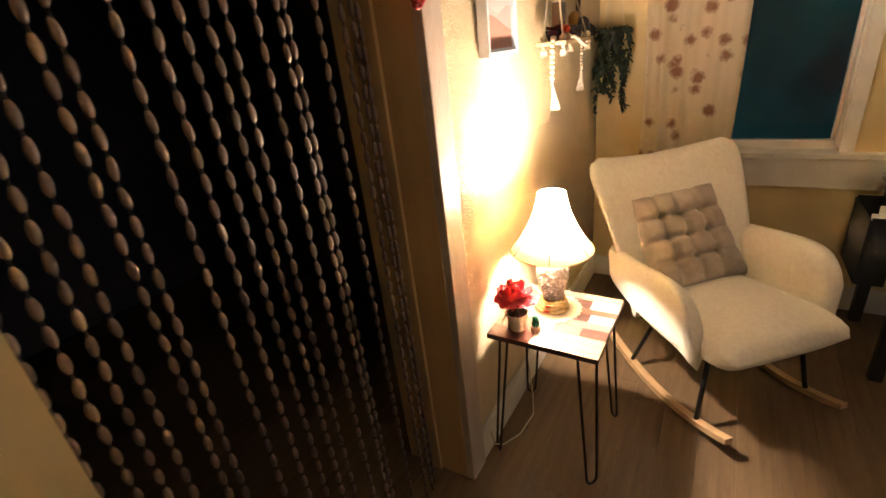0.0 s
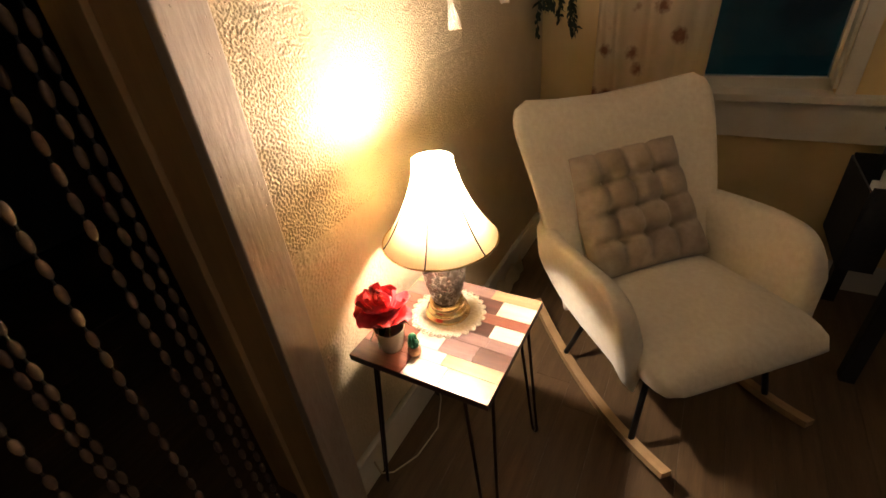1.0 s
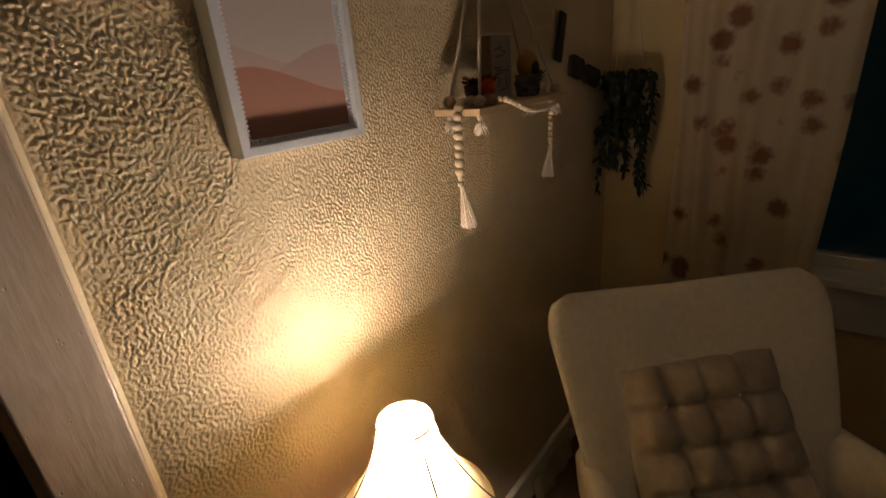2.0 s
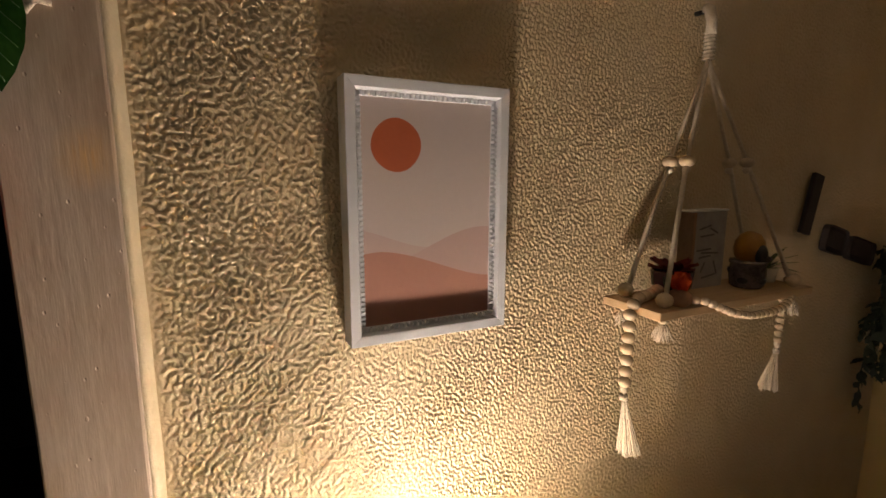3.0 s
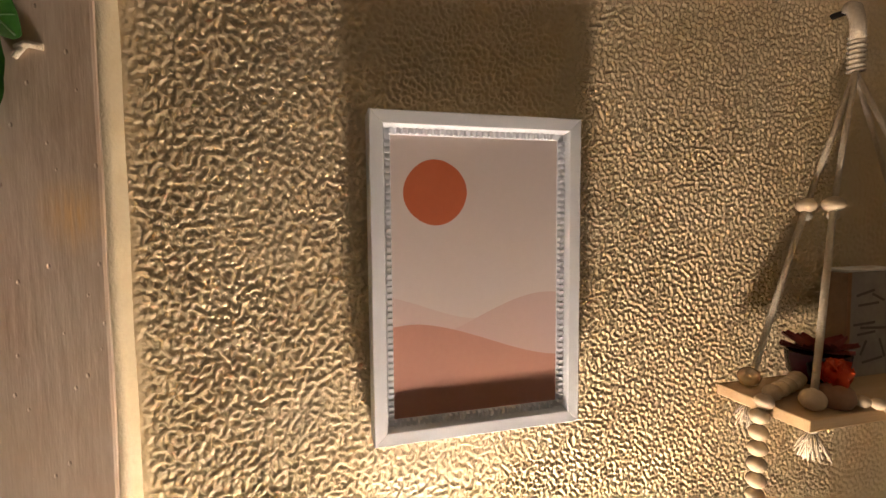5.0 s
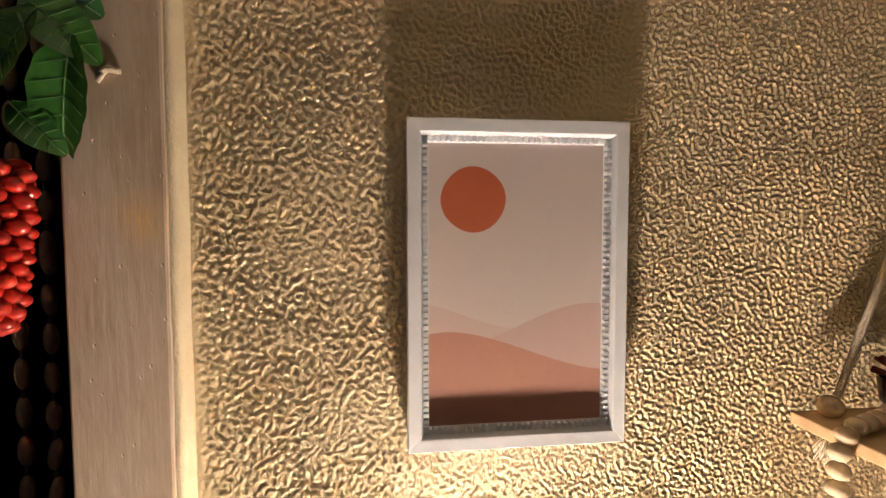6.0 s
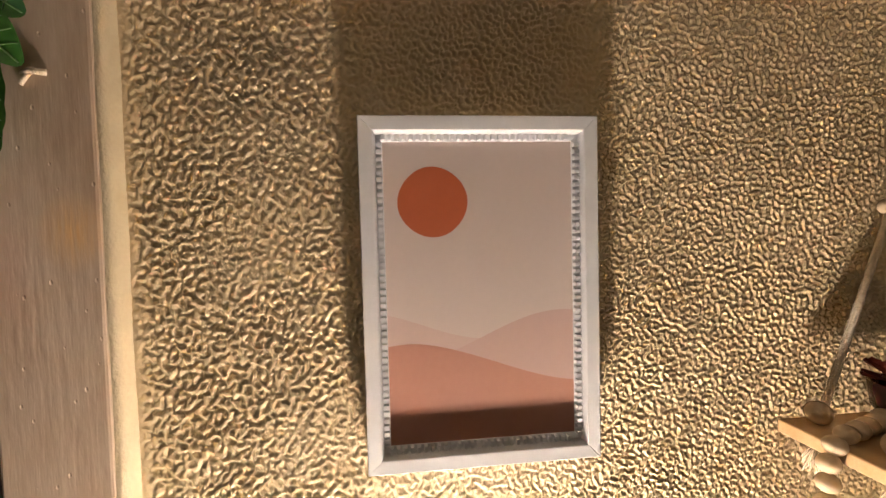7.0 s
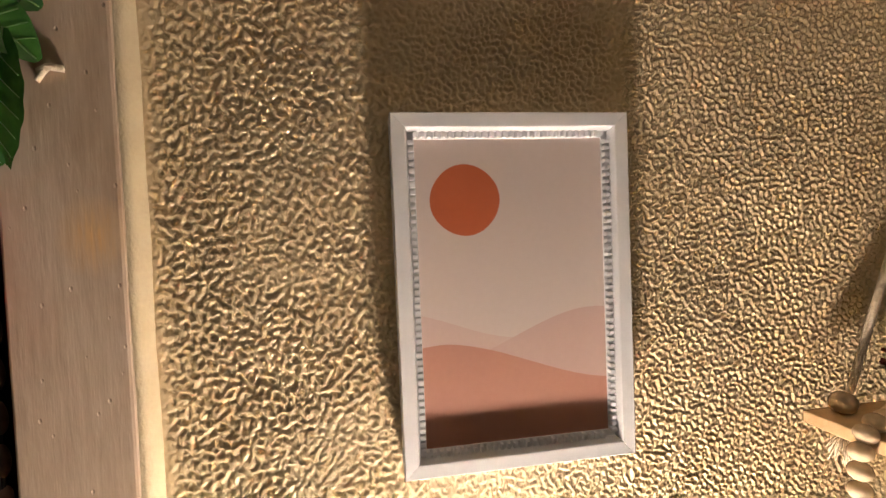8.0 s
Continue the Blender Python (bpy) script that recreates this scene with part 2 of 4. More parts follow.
def dusk_backdrop_material():
    m = bpy.data.materials.new("dusk garden")
    m.use_nodes = True
    nt = m.node_tree
    nt.nodes.remove(nt.nodes["Principled BSDF"])
    n, ramp, em = nt.nodes.new("ShaderNodeTexNoise"), nt.nodes.new("ShaderNodeValToRGB"), nt.nodes.new("ShaderNodeEmission")
    n.inputs["Scale"].default_value, n.inputs["Detail"].default_value = 0.9, 5
    tc = nt.nodes.new("ShaderNodeTexCoord")
    nt.links.new(tc.outputs["Object"], n.inputs["Vector"])
    e = ramp.color_ramp.elements
    e[0].position, e[0].color = 0.35, (0.0004, 0.0014, 0.0018, 1)
    e[1].position, e[1].color = 0.75, (0.0010, 0.0050, 0.0045, 1)
    nt.links.new(n.outputs["Fac"], ramp.inputs[0])
    nt.links.new(ramp.outputs[0], em.inputs[0])
    nt.links.new(em.outputs[0], nt.nodes["Material Output"].inputs["Surface"])
    return m


SHADE, SHEER, GLASS, VASEGLASS, DUSK = shade_material(), sheer_material(), glass_material("window glass"), glass_material("vase glass"), dusk_backdrop_material()
BULBGLOW = plain_emission("warm bulb glow", (1.0, 0.815, 0.67), BULB)


# ---- mesh helpers ----
def mesh_of(bm, name, material, smooth=True):
    me = bpy.data.meshes.new(name)
    bmesh.ops.recalc_face_normals(bm, faces=bm.faces)
    bm.to_mesh(me)
    bm.free()
    for m in (material if isinstance(material, (list, tuple)) else (material,)):
        me.materials.append(m)
    me.polygons.foreach_set("use_smooth", [smooth] * len(me.polygons))
    return me


def part(name, bm, material, parent, label="", smooth=True):
    ob = new(name, mesh_of(bm, name, material, smooth))
    ob.parent = parent
    return tagged(ob, label)


def again(name, me, parent, m=None):
    ob = new(name, me)
    ob.parent = parent
    if m is not None:
        ob.matrix_basis = m
    return ob


def thing(name, m, label, category, group="", kind=""):
    ob = new(name)
    ob.matrix_basis = m
    ob.empty_display_size = 0.05
    return tagged(ob, label, category, group, kind)


def single(name, bm, material, label, category, m=None, group="", kind="", smooth=True):
    ob = new(name, mesh_of(bm, name, material, smooth))
    if m is not None:
        ob.matrix_basis = m
    return tagged(ob, label, category, group, kind)


def box(bm, lo, hi, bevel=0.0, m=None):
    r = bmesh.ops.create_cube(bm, size=1.0)
    c, s = (Vector(lo) + Vector(hi)) / 2, Vector(hi) - Vector(lo)
    for v in r["verts"]:
        v.co = Vector((v.co.x * s.x, v.co.y * s.y, v.co.z * s.z)) + c
    vs = r["verts"]
    if bevel:
        es = {e for v in vs for e in v.link_edges}
        b = bmesh.ops.bevel(bm, geom=list(es), offset=bevel, segments=2, profile=0.5, affect="EDGES")
        vs = list({v for f in b["faces"] for v in f.verts} | {v for v in vs if v.is_valid})
    if m is not None:
        bmesh.ops.transform(bm, matrix=m, verts=vs)
    return bm


def boxed(lo, hi, bevel=0.0, m=None):
    return box(bmesh.new(), lo, hi, bevel, m)


def loft(bm, rings, caps=True):
    made = [[bm.verts.new(p) for p in ring] for ring in rings]
    n = len(made[0])
    for a, b in zip(made, made[1:]):
        for i in range(n):
            bm.faces.new((a[i], a[(i + 1) % n], b[(i + 1) % n], b[i]))
    if caps:
        bm.faces.new(made[0])
        bm.faces.new(made[-1])
    return bm


def lathe(bm, profile, n=32, at=(0, 0, 0), caps=True):
    rings = [[(at[0] + r * math.cos(2 * math.pi * i / n), at[1] + r * math.sin(2 * math.pi * i / n), at[2] + z) for i in range(n)] for r, z in profile]
    return loft(bm, rings, caps)


def tube(bm, path, radius, n=8, caps=True):
    path = [Vector(p) for p in path]
    rings, side = [], None
    for i, p in enumerate(path):
        d = (path[min(i + 1, len(path) - 1)] - path[max(i - 1, 0)]).normalized()
        if side is None:
            side = d.orthogonal().normalized()
        side = (side - d * side.dot(d)).normalized()
        up = d.cross(side)
        r = radius(i / (len(path) - 1)) if callable(radius) else radius
        rings.append([p + r * (math.cos(2 * math.pi * k / n) * side + math.sin(2 * math.pi * k / n) * up) for k in range(n)])
    return loft(bm, rings, caps)


def ball(bm, centre, size, u=12, v=8, m=None):
    r = bmesh.ops.create_uvsphere(bm, u_segments=u, v_segments=v, radius=1.0)
    s = size if hasattr(size, "__len__") else (size, size, size)
    mm = Matrix.Translation(centre) @ (m or Matrix()) @ Matrix.Diagonal((*s, 1))
    bmesh.ops.transform(bm, matrix=mm, verts=r["verts"])
    return bm


def sheet(bm, fn, nu, nv):
    """A grid of points fn(u, v), u and v from 0 to 1."""
    vs = [[bm.verts.new(fn(i / nu, j / nv)) for j in range(nv + 1)] for i in range(nu + 1)]
    for i in range(nu):
        for j in range(nv):
            bm.faces.new((vs[i][j], vs[i + 1][j], vs[i + 1][j + 1], vs[i][j + 1]))
    return bm


def spow(c, e):
    return math.copysign(abs(c) ** e, c)


def leaf_blade(bm, m, length, width, curl=0.3, fold=0.25, nu=8, nv=4):
    def fn(u, v):
        s = (v - 0.5) * 2
        w = width / 2 * (math.sin(math.pi * min(u * 0.94 + 0.03, 1.0)) ** 0.75) * (1 - 0.25 * u)
        return m @ Vector((u * length, s * w, fold * abs(s) * w - curl * length * u * u + 0.008 * length * math.sin(u * 30 - abs(s) * 5) * (abs(s) ** 0.5)))
    return sheet(bm, fn, nu, nv)


# ---- setting ----
Y1, X1, Y0, H = 1.65, 3.2, -3.2, 2.45
DOOR_L, DOOR_R, DOOR_H, DEEP = -0.98, -0.09, 2.05, 0.26


def waves(y, z, length, seed, count=16):
    """A smooth random field of about unit spread, with bumps of that length."""
    r = np.random.default_rng(seed)
    out = np.zeros(y.shape)
    for _ in range(count):
        a, k, p = r.uniform(0, math.pi), 2 * math.pi / length * r.uniform(0.65, 1.4), r.uniform(0, 2 * math.pi)
        out += np.cos(k * (y * math.cos(a) + z * math.sin(a)) + p)
    return out / math.sqrt(count / 2)


def grain_table(length, seed, across, along):
    """A seamless 1.5 m square of random lumps of one size, with unit spread."""
    n, cell = 2048, 0.00075
    r = np.random.default_rng(seed)
    f = np.fft.fftfreq(n, cell)
    k = np.hypot(f[:, None] * across, f[None, :] * along) * length
    t = np.fft.ifft2(np.fft.fft2(r.standard_normal((n, n))) * np.where(k < 1, np.exp(-((k - 1) / 0.30) ** 2), np.exp(-(k - 1) / 0.75))).real
    return (t / t.std()).astype(np.float32)


LUMPS_WIDE, LUMPS_FINE, GRIT = grain_table(0.0095, 6, 0.94, 1.08), grain_table(0.0080, 7, 0.98, 1.02), grain_table(0.0036, 9, 1, 1)


def sampled(table, y, z):
    a, b = y / 0.00075, z / 0.00075
    i, j = np.floor(a).astype(np.int64), np.floor(b).astype(np.int64)
    u, v = a - i, b - j
    i0, i1, j0, j1 = i % 2048, (i + 1) % 2048, j % 2048, (j + 1) % 2048
    return (table[i0, j0] * (1 - u) + table[i1, j0] * u) * (1 - v) + (table[i0, j1] * (1 - u) + table[i1, j1] * u) * v


def plaster_height(y, z):
    """Flattened lumps with narrow creases, broad beside the casing and finer along the wall."""
    m = 1 / (1 + np.exp(-5 * (0.6 * waves(y, z, 0.16, 5) + 7.0 * (0.24 - y))))
    wide = np.tanh(1.5 * (sampled(LUMPS_WIDE, y, z) + 0.14 + 0.25 * waves(y, z, 0.05, 8)))
    fine = np.tanh(1.5 * (sampled(LUMPS_FINE, y, z) + 0.12 + 0.2 * waves(y, z, 0.04, 12)))
    n = 0.00148 * wide * m + 0.00132 * fine * (1 - m) + 0.00012 * sampled(GRIT, y, z)
    calm = (0.80 + 0.20 / (1 + np.exp((y - 0.75) / 0.12))) * (0.95 + 0.12 * waves(y, z, 0.2, 10))
    return n * calm * np.clip((y - 0.004) / 0.024, 0.15, 1) + 0.0007 * waves(y, z, 0.3, 11)


def relief_mesh(y0, y1, z0, z1, step):
    ny, nz = int(round((y1 - y0) / step)) + 1, int(round((z1 - z0) / step)) + 1
    yy, zz = np.meshgrid(np.linspace(y0, y1, ny), np.linspace(z0, z1, nz), indexing="ij")
    co = np.stack([plaster_height(yy, zz), yy, zz], -1).reshape(-1, 3)
    idx = np.arange(ny * nz).reshape(ny, nz)
    quads = np.stack([idx[:-1, :-1], idx[1:, :-1], idx[1:, 1:], idx[:-1, 1:]], -1).reshape(-1)
    me = bpy.data.meshes.new("plaster_relief")
    me.vertices.add(ny * nz)
    me.vertices.foreach_set("co", co.astype(np.float32).ravel())
    me.loops.add(len(quads))
    me.loops.foreach_set("vertex_index", quads.astype(np.int32))
    me.polygons.add(len(quads) // 4)
    me.polygons.foreach_set("loop_start", np.arange(0, len(quads), 4, dtype=np.int32))
    me.polygons.foreach_set("use_smooth", np.ones(len(quads) // 4, dtype=bool))
    me.update(calc_edges=True)
    me.materials.append(PLASTER)
    return me


def plaster_wall():
    """Hand-trowelled plaster in real relief, finest where one stands close to it."""
    wall = single("wall_west", boxed((-DEEP, 0.0, 0), (-0.006, Y1 + 0.3, H)), WALLPAINT, "cream textured plaster wall beside the doorway", "wall", kind="structure", smooth=False)
    for y0, y1, z0, z1, step in ((0.0, 0.40, 1.12, 1.98, 0.0010), (0.40, 0.86, 1.12, 1.98, 0.0010), (0.0, 0.62, 0.86, 1.12, 0.0015), (0.62, 0.86, 0.86, 1.12, 0.0022), (0.86, Y1, 0.86, 1.98, 0.0022), (0.0, Y1, 0.0, 0.86, 0.0034), (0.0, Y1, 1.98, H, 0.006)):
        tagged(again("plaster_relief", relief_mesh(y0, y1, z0, z1, step), wall), "rough hand-trowelled cream plaster")
    return wall


plaster_wall()


def setting(name, lo, hi, material, label, category, bevel=0.0):
    return single(name, boxed(lo, hi, bevel), material, label, category, kind="structure", smooth=False)


setting("wall_west_beyond", (-DEEP, Y0, 0), (0.004, DOOR_L - 0.0005, H), WALLPAINT, "cream painted wall on the far side of the doorway", "wall")
setting("wall_west_over_door", (-DEEP, DOOR_L, DOOR_H + 0.09), (-0.003, 0.0, H), WALLPAINT, "cream painted wall over the doorway", "wall")
# unseen wall, with an opening made only for the added fill lamp
for lo, hi in (((X1, Y0, 0), (X1 + 0.15, -1.5, H)), ((X1, -0.3, 0), (X1 + 0.15, Y1 + 0.3, H)), ((X1, -1.5, 0), (X1 + 0.15, -0.3, 0.8)), ((X1, -1.5, 2.1), (X1 + 0.15, -0.3, H))):
    setting("wall_east", lo, hi, WALLPAINT, "plain cream painted wall", "wall")
setting("wall_south", (-DEEP, Y0 - 0.15, 0), (X1 + 0.15, Y0, H), WALLPAINT, "plain cream painted wall", "wall")
setting("ceiling", (-DEEP, Y0, H), (X1 + 0.15, Y1 + 0.3, H + 0.12), CEIL, "plain off-white painted ceiling", "ceiling")
setting("floor_base", (-3.0, Y0 - 0.15, -0.15), (X1 + 0.15, Y1 + 0.3, -0.016), DARKROOM, "dark subfloor under the planks", "floor")
# the unlit room behind the bead curtain, its darkness put into the surface colour
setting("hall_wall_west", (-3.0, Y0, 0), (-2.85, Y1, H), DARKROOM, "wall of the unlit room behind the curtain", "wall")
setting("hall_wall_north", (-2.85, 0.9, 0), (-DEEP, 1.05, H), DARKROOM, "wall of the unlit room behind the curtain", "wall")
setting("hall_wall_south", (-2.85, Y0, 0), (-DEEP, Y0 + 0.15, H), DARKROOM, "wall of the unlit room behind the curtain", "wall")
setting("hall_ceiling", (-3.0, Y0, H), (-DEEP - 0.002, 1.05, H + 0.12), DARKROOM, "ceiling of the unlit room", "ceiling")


def casing(name, lo, hi, label):
    return single(name, boxed(lo, hi, 0.003), TRIM, label, "door trim", kind="structure", smooth=False)


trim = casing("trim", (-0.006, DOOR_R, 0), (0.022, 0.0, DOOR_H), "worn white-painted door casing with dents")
casing("trim", (-0.006, DOOR_L, DOOR_H), (0.024, 0.0, DOOR_H + 0.09), "white-painted head casing over the doorway")
setting("jamb", (-DEEP - 0.002, DOOR_R, 0), (-0.006, -0.0005, DOOR_H), JAMB, "brown varnished door jamb", "door jamb")
setting("jamb_head", (-DEEP - 0.002, DOOR_L, DOOR_H - 0.02), (-0.006, DOOR_R, DOOR_H + 0.088), JAMB, "brown varnished jamb head", "door jamb")
setting("door_stop", (-0.16, DOOR_R - 0.014, 0), (-0.115, DOOR_R - 0.0005, DOOR_H - 0.022), JAMB, "brown varnished door stop strip", "door stop", 0.002)
rng_trim = random.Random(8)
for k in range(5):
    bm = bmesh.new()
    r = rng_trim.uniform(0.0010, 0.0020)
    ball(bm, (0.0221, rng_trim.uniform(DOOR_R + 0.01, -0.01), rng_trim.uniform(0.9, 1.95)), (0.0007, r, r * rng_trim.uniform(1, 2.5)), 10, 6)
    part("paint_lump", bm, TRIM, trim)
bm = bmesh.new()
loft(bm, [[(0.0195 + 0.0006 * math.sin(37 * z), 0.0, z), (0.006 + 0.0004 * math.sin(61 * z), 0.0046 + 0.0003 * math.sin(23 * z), z), (0.001, 0.0100 + 0.0008 * math.sin(29 * z + 1) * math.sin(11 * z), z), (-0.007, 0.0095, z), (-0.007, 0.0, z)] for z in np.linspace(0.15, DOOR_H, 160)])
single("trim_caulk", bm, CAULK, "smooth bead of cream caulk along the casing", "caulk", kind="structure")

# north wall with two windows
WIN = ((0.60, 1.10), (1.42, 1.92))
SILL, HEAD = 0.83, 1.95
x = -DEEP
for a, b in (*WIN, (X1 + 0.15, None)):
    setting("wall_north", (x, Y1, 0), (a, Y1 + 0.16, H), WALLPAINT, "cream painted window wall", "wall")
    x = b
for a, b in WIN:
    setting("wall_north_below", (a, Y1, 0), (b, Y1 + 0.16, SILL - 0.02), WALLPAINT, "cream painted wall below the window", "wall")
    setting("wall_north_above", (a, Y1, HEAD), (b, Y1 + 0.16, H), WALLPAINT, "cream painted wall above the window", "wall")


def window(name, a, b):
    w = thing(name, pose(0, 0, 0), "white-painted window with dark dusk behind its glass", "window", kind="structure")
    y = Y1 + 0.055
    part("sash_rail", boxed((a, y, SILL - 0.02), (b, y + 0.045, SILL + 0.025), 0.004), WHITE, w, smooth=False)
    part("sash_rail", boxed((a, y, HEAD - 0.04), (b, y + 0.045, HEAD), 0.004), WHITE, w, smooth=False)
    part("sash_stile", boxed((a, y, SILL + 0.025), (a + 0.025, y + 0.045, HEAD - 0.04), 0.004), WHITE, w, smooth=False)
    part("sash_stile", boxed((b - 0.025, y, SILL + 0.025), (b, y + 0.045, HEAD - 0.04), 0.004), WHITE, w, smooth=False)
    pane = part("pane", boxed((a + 0.02, y + 0.02, SILL + 0.02), (b - 0.02, y + 0.024, HEAD - 0.035)), GLASS, w, smooth=False)
    pane.visible_shadow = False
    for lo, hi in (((a - 0.055, SILL - 0.015), (a, HEAD)), ((b, SILL - 0.015), (b + 0.055, HEAD)), ((a - 0.055, HEAD), (b + 0.055, HEAD + 0.08))):
        part("window_casing", boxed((lo[0], Y1 - 0.018, lo[1]), (hi[0], Y1 - 0.0005, hi[1]), 0.003), WHITE, w, smooth=False)
    for s, e in ((a - 0.002, a + 0.012), (b - 0.012, b + 0.002)):
        part("window_stop", boxed((s, Y1 + 0.002, SILL), (e, y + 0.002, HEAD), 0.003), WHITE, w, smooth=False)
    return w


window("window_1", *WIN[0])
window("window_2", *WIN[1])
setting("window_sill", (0.50, Y1 - 0.05, SILL - 0.045), (2.05, Y1 + 0.06, SILL - 0.016), WHITE, "long white-painted window sill board", "window sill", 0.004)
setting("window_apron", (0.52, Y1 - 0.022, SILL - 0.19), (2.03, Y1 - 0.0005, SILL - 0.046), WHITE, "white-painted apron board under the sill", "window trim", 0.003)
single("backdrop", boxed((-6, 9.0, -3), (10, 9.1, 8)), DUSK, "dark blue-green garden at dusk beyond the window", "backdrop", kind="structure", smooth=False)


def baseboard(name, lo, hi):
    b = setting(name, lo, hi, WHITE, "white-painted baseboard along the wall", "baseboard", 0.003)
    return b


baseboard("baseboard", (0.0, 0.003, 0), (0.016, Y1, 0.13))
baseboard("baseboard", (0.016, Y1 - 0.016, 0), (X1, Y1 - 0.0005, 0.13))
single("baseboard_cap", boxed((0.0, 0.003, 0.13), (0.021, Y1 - 0.018, 0.148), 0.006), WHITE, "rounded moulding on the baseboard", "baseboard", kind="structure")


bm = bmesh.new()
sheet(bm, lambda u, v: (0.024 + 0.030 * (1 - v) + 0.004 * math.sin(19 * u + 3 * v), 0.98 + 0.30 * u + 0.02 * v, 0.002 + (0.075 + 0.02 * math.sin(13 * u)) * v), 40, 8)
bmesh.ops.solidify(bm, geom=bm.faces[:], thickness=0.0015)
single("torn_tape", bm, CAULK, "strip of torn pale tape leaning on the baseboard", "tape")


# ---- the lamp table ----
def side_table():
    t = thing("side_table", pose(0.035, 0.066, 0), "small hairpin-leg side table with a patchwork wood top", "side table")
    S, top = 0.372, 0.55
    part("tabletop", boxed((0, 0, top - 0.02), (S, S, top - 0.002), 0.002), INLAYS[1], t, smooth=False)
    rng = random.Random(11)
    rows = [(0.0, 0.060), (0.060, 0.098), (0.098, 0.150), (0.150, 0.188), (0.188, 0.236), (0.236, 0.272), (0.272, 0.330), (0.330, S)]
    tones = ((2, 0, 3), (2, 0, 3), (2, 0, 4, 1), (2, 0, 4, 4), (2, 4, 1, 0), (2, 3, 2), (4, 1, 0), (3, 4, 3))
    for (a, b), tone in zip(rows, tones):
        cuts = [0.0] + sorted(rng.uniform(0.07, 0.31) for _ in tone[1:]) + [S]
        for k in range(1, len(cuts) - 1):
            cuts[k] = S * k / (len(cuts) - 1) + rng.uniform(-0.03, 0.03)
        for c, d, k in zip(cuts, cuts[1:], tone):
            part("inlay", boxed((c + 0.0004, a + 0.0004, top - 0.0025), (d - 0.0004, b - 0.0004, top + rng.uniform(-0.0002, 0.0003)), 0.0004), INLAYS[k], t, smooth=False)
    z = top - 0.02
    for sx, sy in ((0, 0), (1, 0), (1, 1), (0, 1)):
        cx, cy = (0.016 if not sx else S - 0.016), (0.016 if not sy else S - 0.016)
        dx, dy = (1 if not sx else -1), (1 if not sy else -1)
        foot = Vector((cx - 0.006 * dx, cy - 0.006 * dy, 0.006))
        a, b = Vector((cx + 0.052 * dx, cy + 0.004 * dy, z)), Vector((cx + 0.004 * dx, cy + 0.052 * dy, z))
        along = (b - a).normalized() * 0.019
        path = [a + (foot - along + Vector((0, 0, 0.03)) - a) * (i / 8) for i in range(9)]
        for k in range(1, 8):
            ang = math.pi * k / 8
            path.append(foot + Vector((0, 0, 0.012)) - along * math.cos(ang) + Vector((0, 0, -0.012 - 0.0 * k)) * math.sin(ang) + Vector((0, 0, 0.018)) * (1 - math.sin(ang)))
        path += [foot + along + Vector((0, 0, 0.03)) + (b - foot - along - Vector((0, 0, 0.03))) * (i / 8) for i in range(9)]
        bm = bmesh.new()
        tube(bm, path, 0.0048, 8)
        leg = part("leg", bm, HAIRPIN, t, "bent bronze steel hairpin leg")
        part("leg_plate", boxed((min(cx, cx + 0.085 * dx), min(cy, cy + 0.085 * dy), z - 0.003), (max(cx, cx + 0.085 * dx), max(cy, cy + 0.085 * dy), z - 0.0003), 0.001), HAIRPIN, leg, smooth=False)
    return t


side_table()


def doily():
    R, n = 0.094, 26
    bm = bmesh.new()
    rings = []
    for k, r in enumerate((0.02, 0.045, 0.062, 0.078, 0.086, 0.094)):
        rings.append([((r + (0.0045 * abs(math.sin(n * math.pi * i / 208)) if k == 5 else 0)) * math.cos(2 * math.pi * i / 208), (r + (0.0045 * abs(math.sin(n * math.pi * i / 208)) if k == 5 else 0)) * math.sin(2 * math.pi * i / 208), 0.0022 + (0.0009 * math.sin(i * 1.9) if k in (2, 4) else 0)) for i in range(208)])
    loft(bm, [[(x, y, 0.0004) for x, y, _ in rings[-1]]] + rings[::-1])
    d = thing("doily", pose(LAMP.x, LAMP.y, 0.5505), "ecru crocheted lace doily under the lamp", "doily")
    part("lace_disc", bm, LACE, d)
    for i in range(n):
        a = 2 * math.pi * (i + 0.5) / n
        bm = bmesh.new()
        tube(bm, [(R * math.cos(a) + 0.0075 * math.cos(b) * math.cos(a) - 0.0075 * math.sin(b) * math.sin(a), R * math.sin(a) + 0.0075 * math.cos(b) * math.sin(a) + 0.0075 * math.sin(b) * math.cos(a), 0.0022) for b in np.linspace(0, 2 * math.pi, 13)], 0.0016, 5)
        part("picot_loop", bm, LACE, d)


doily()


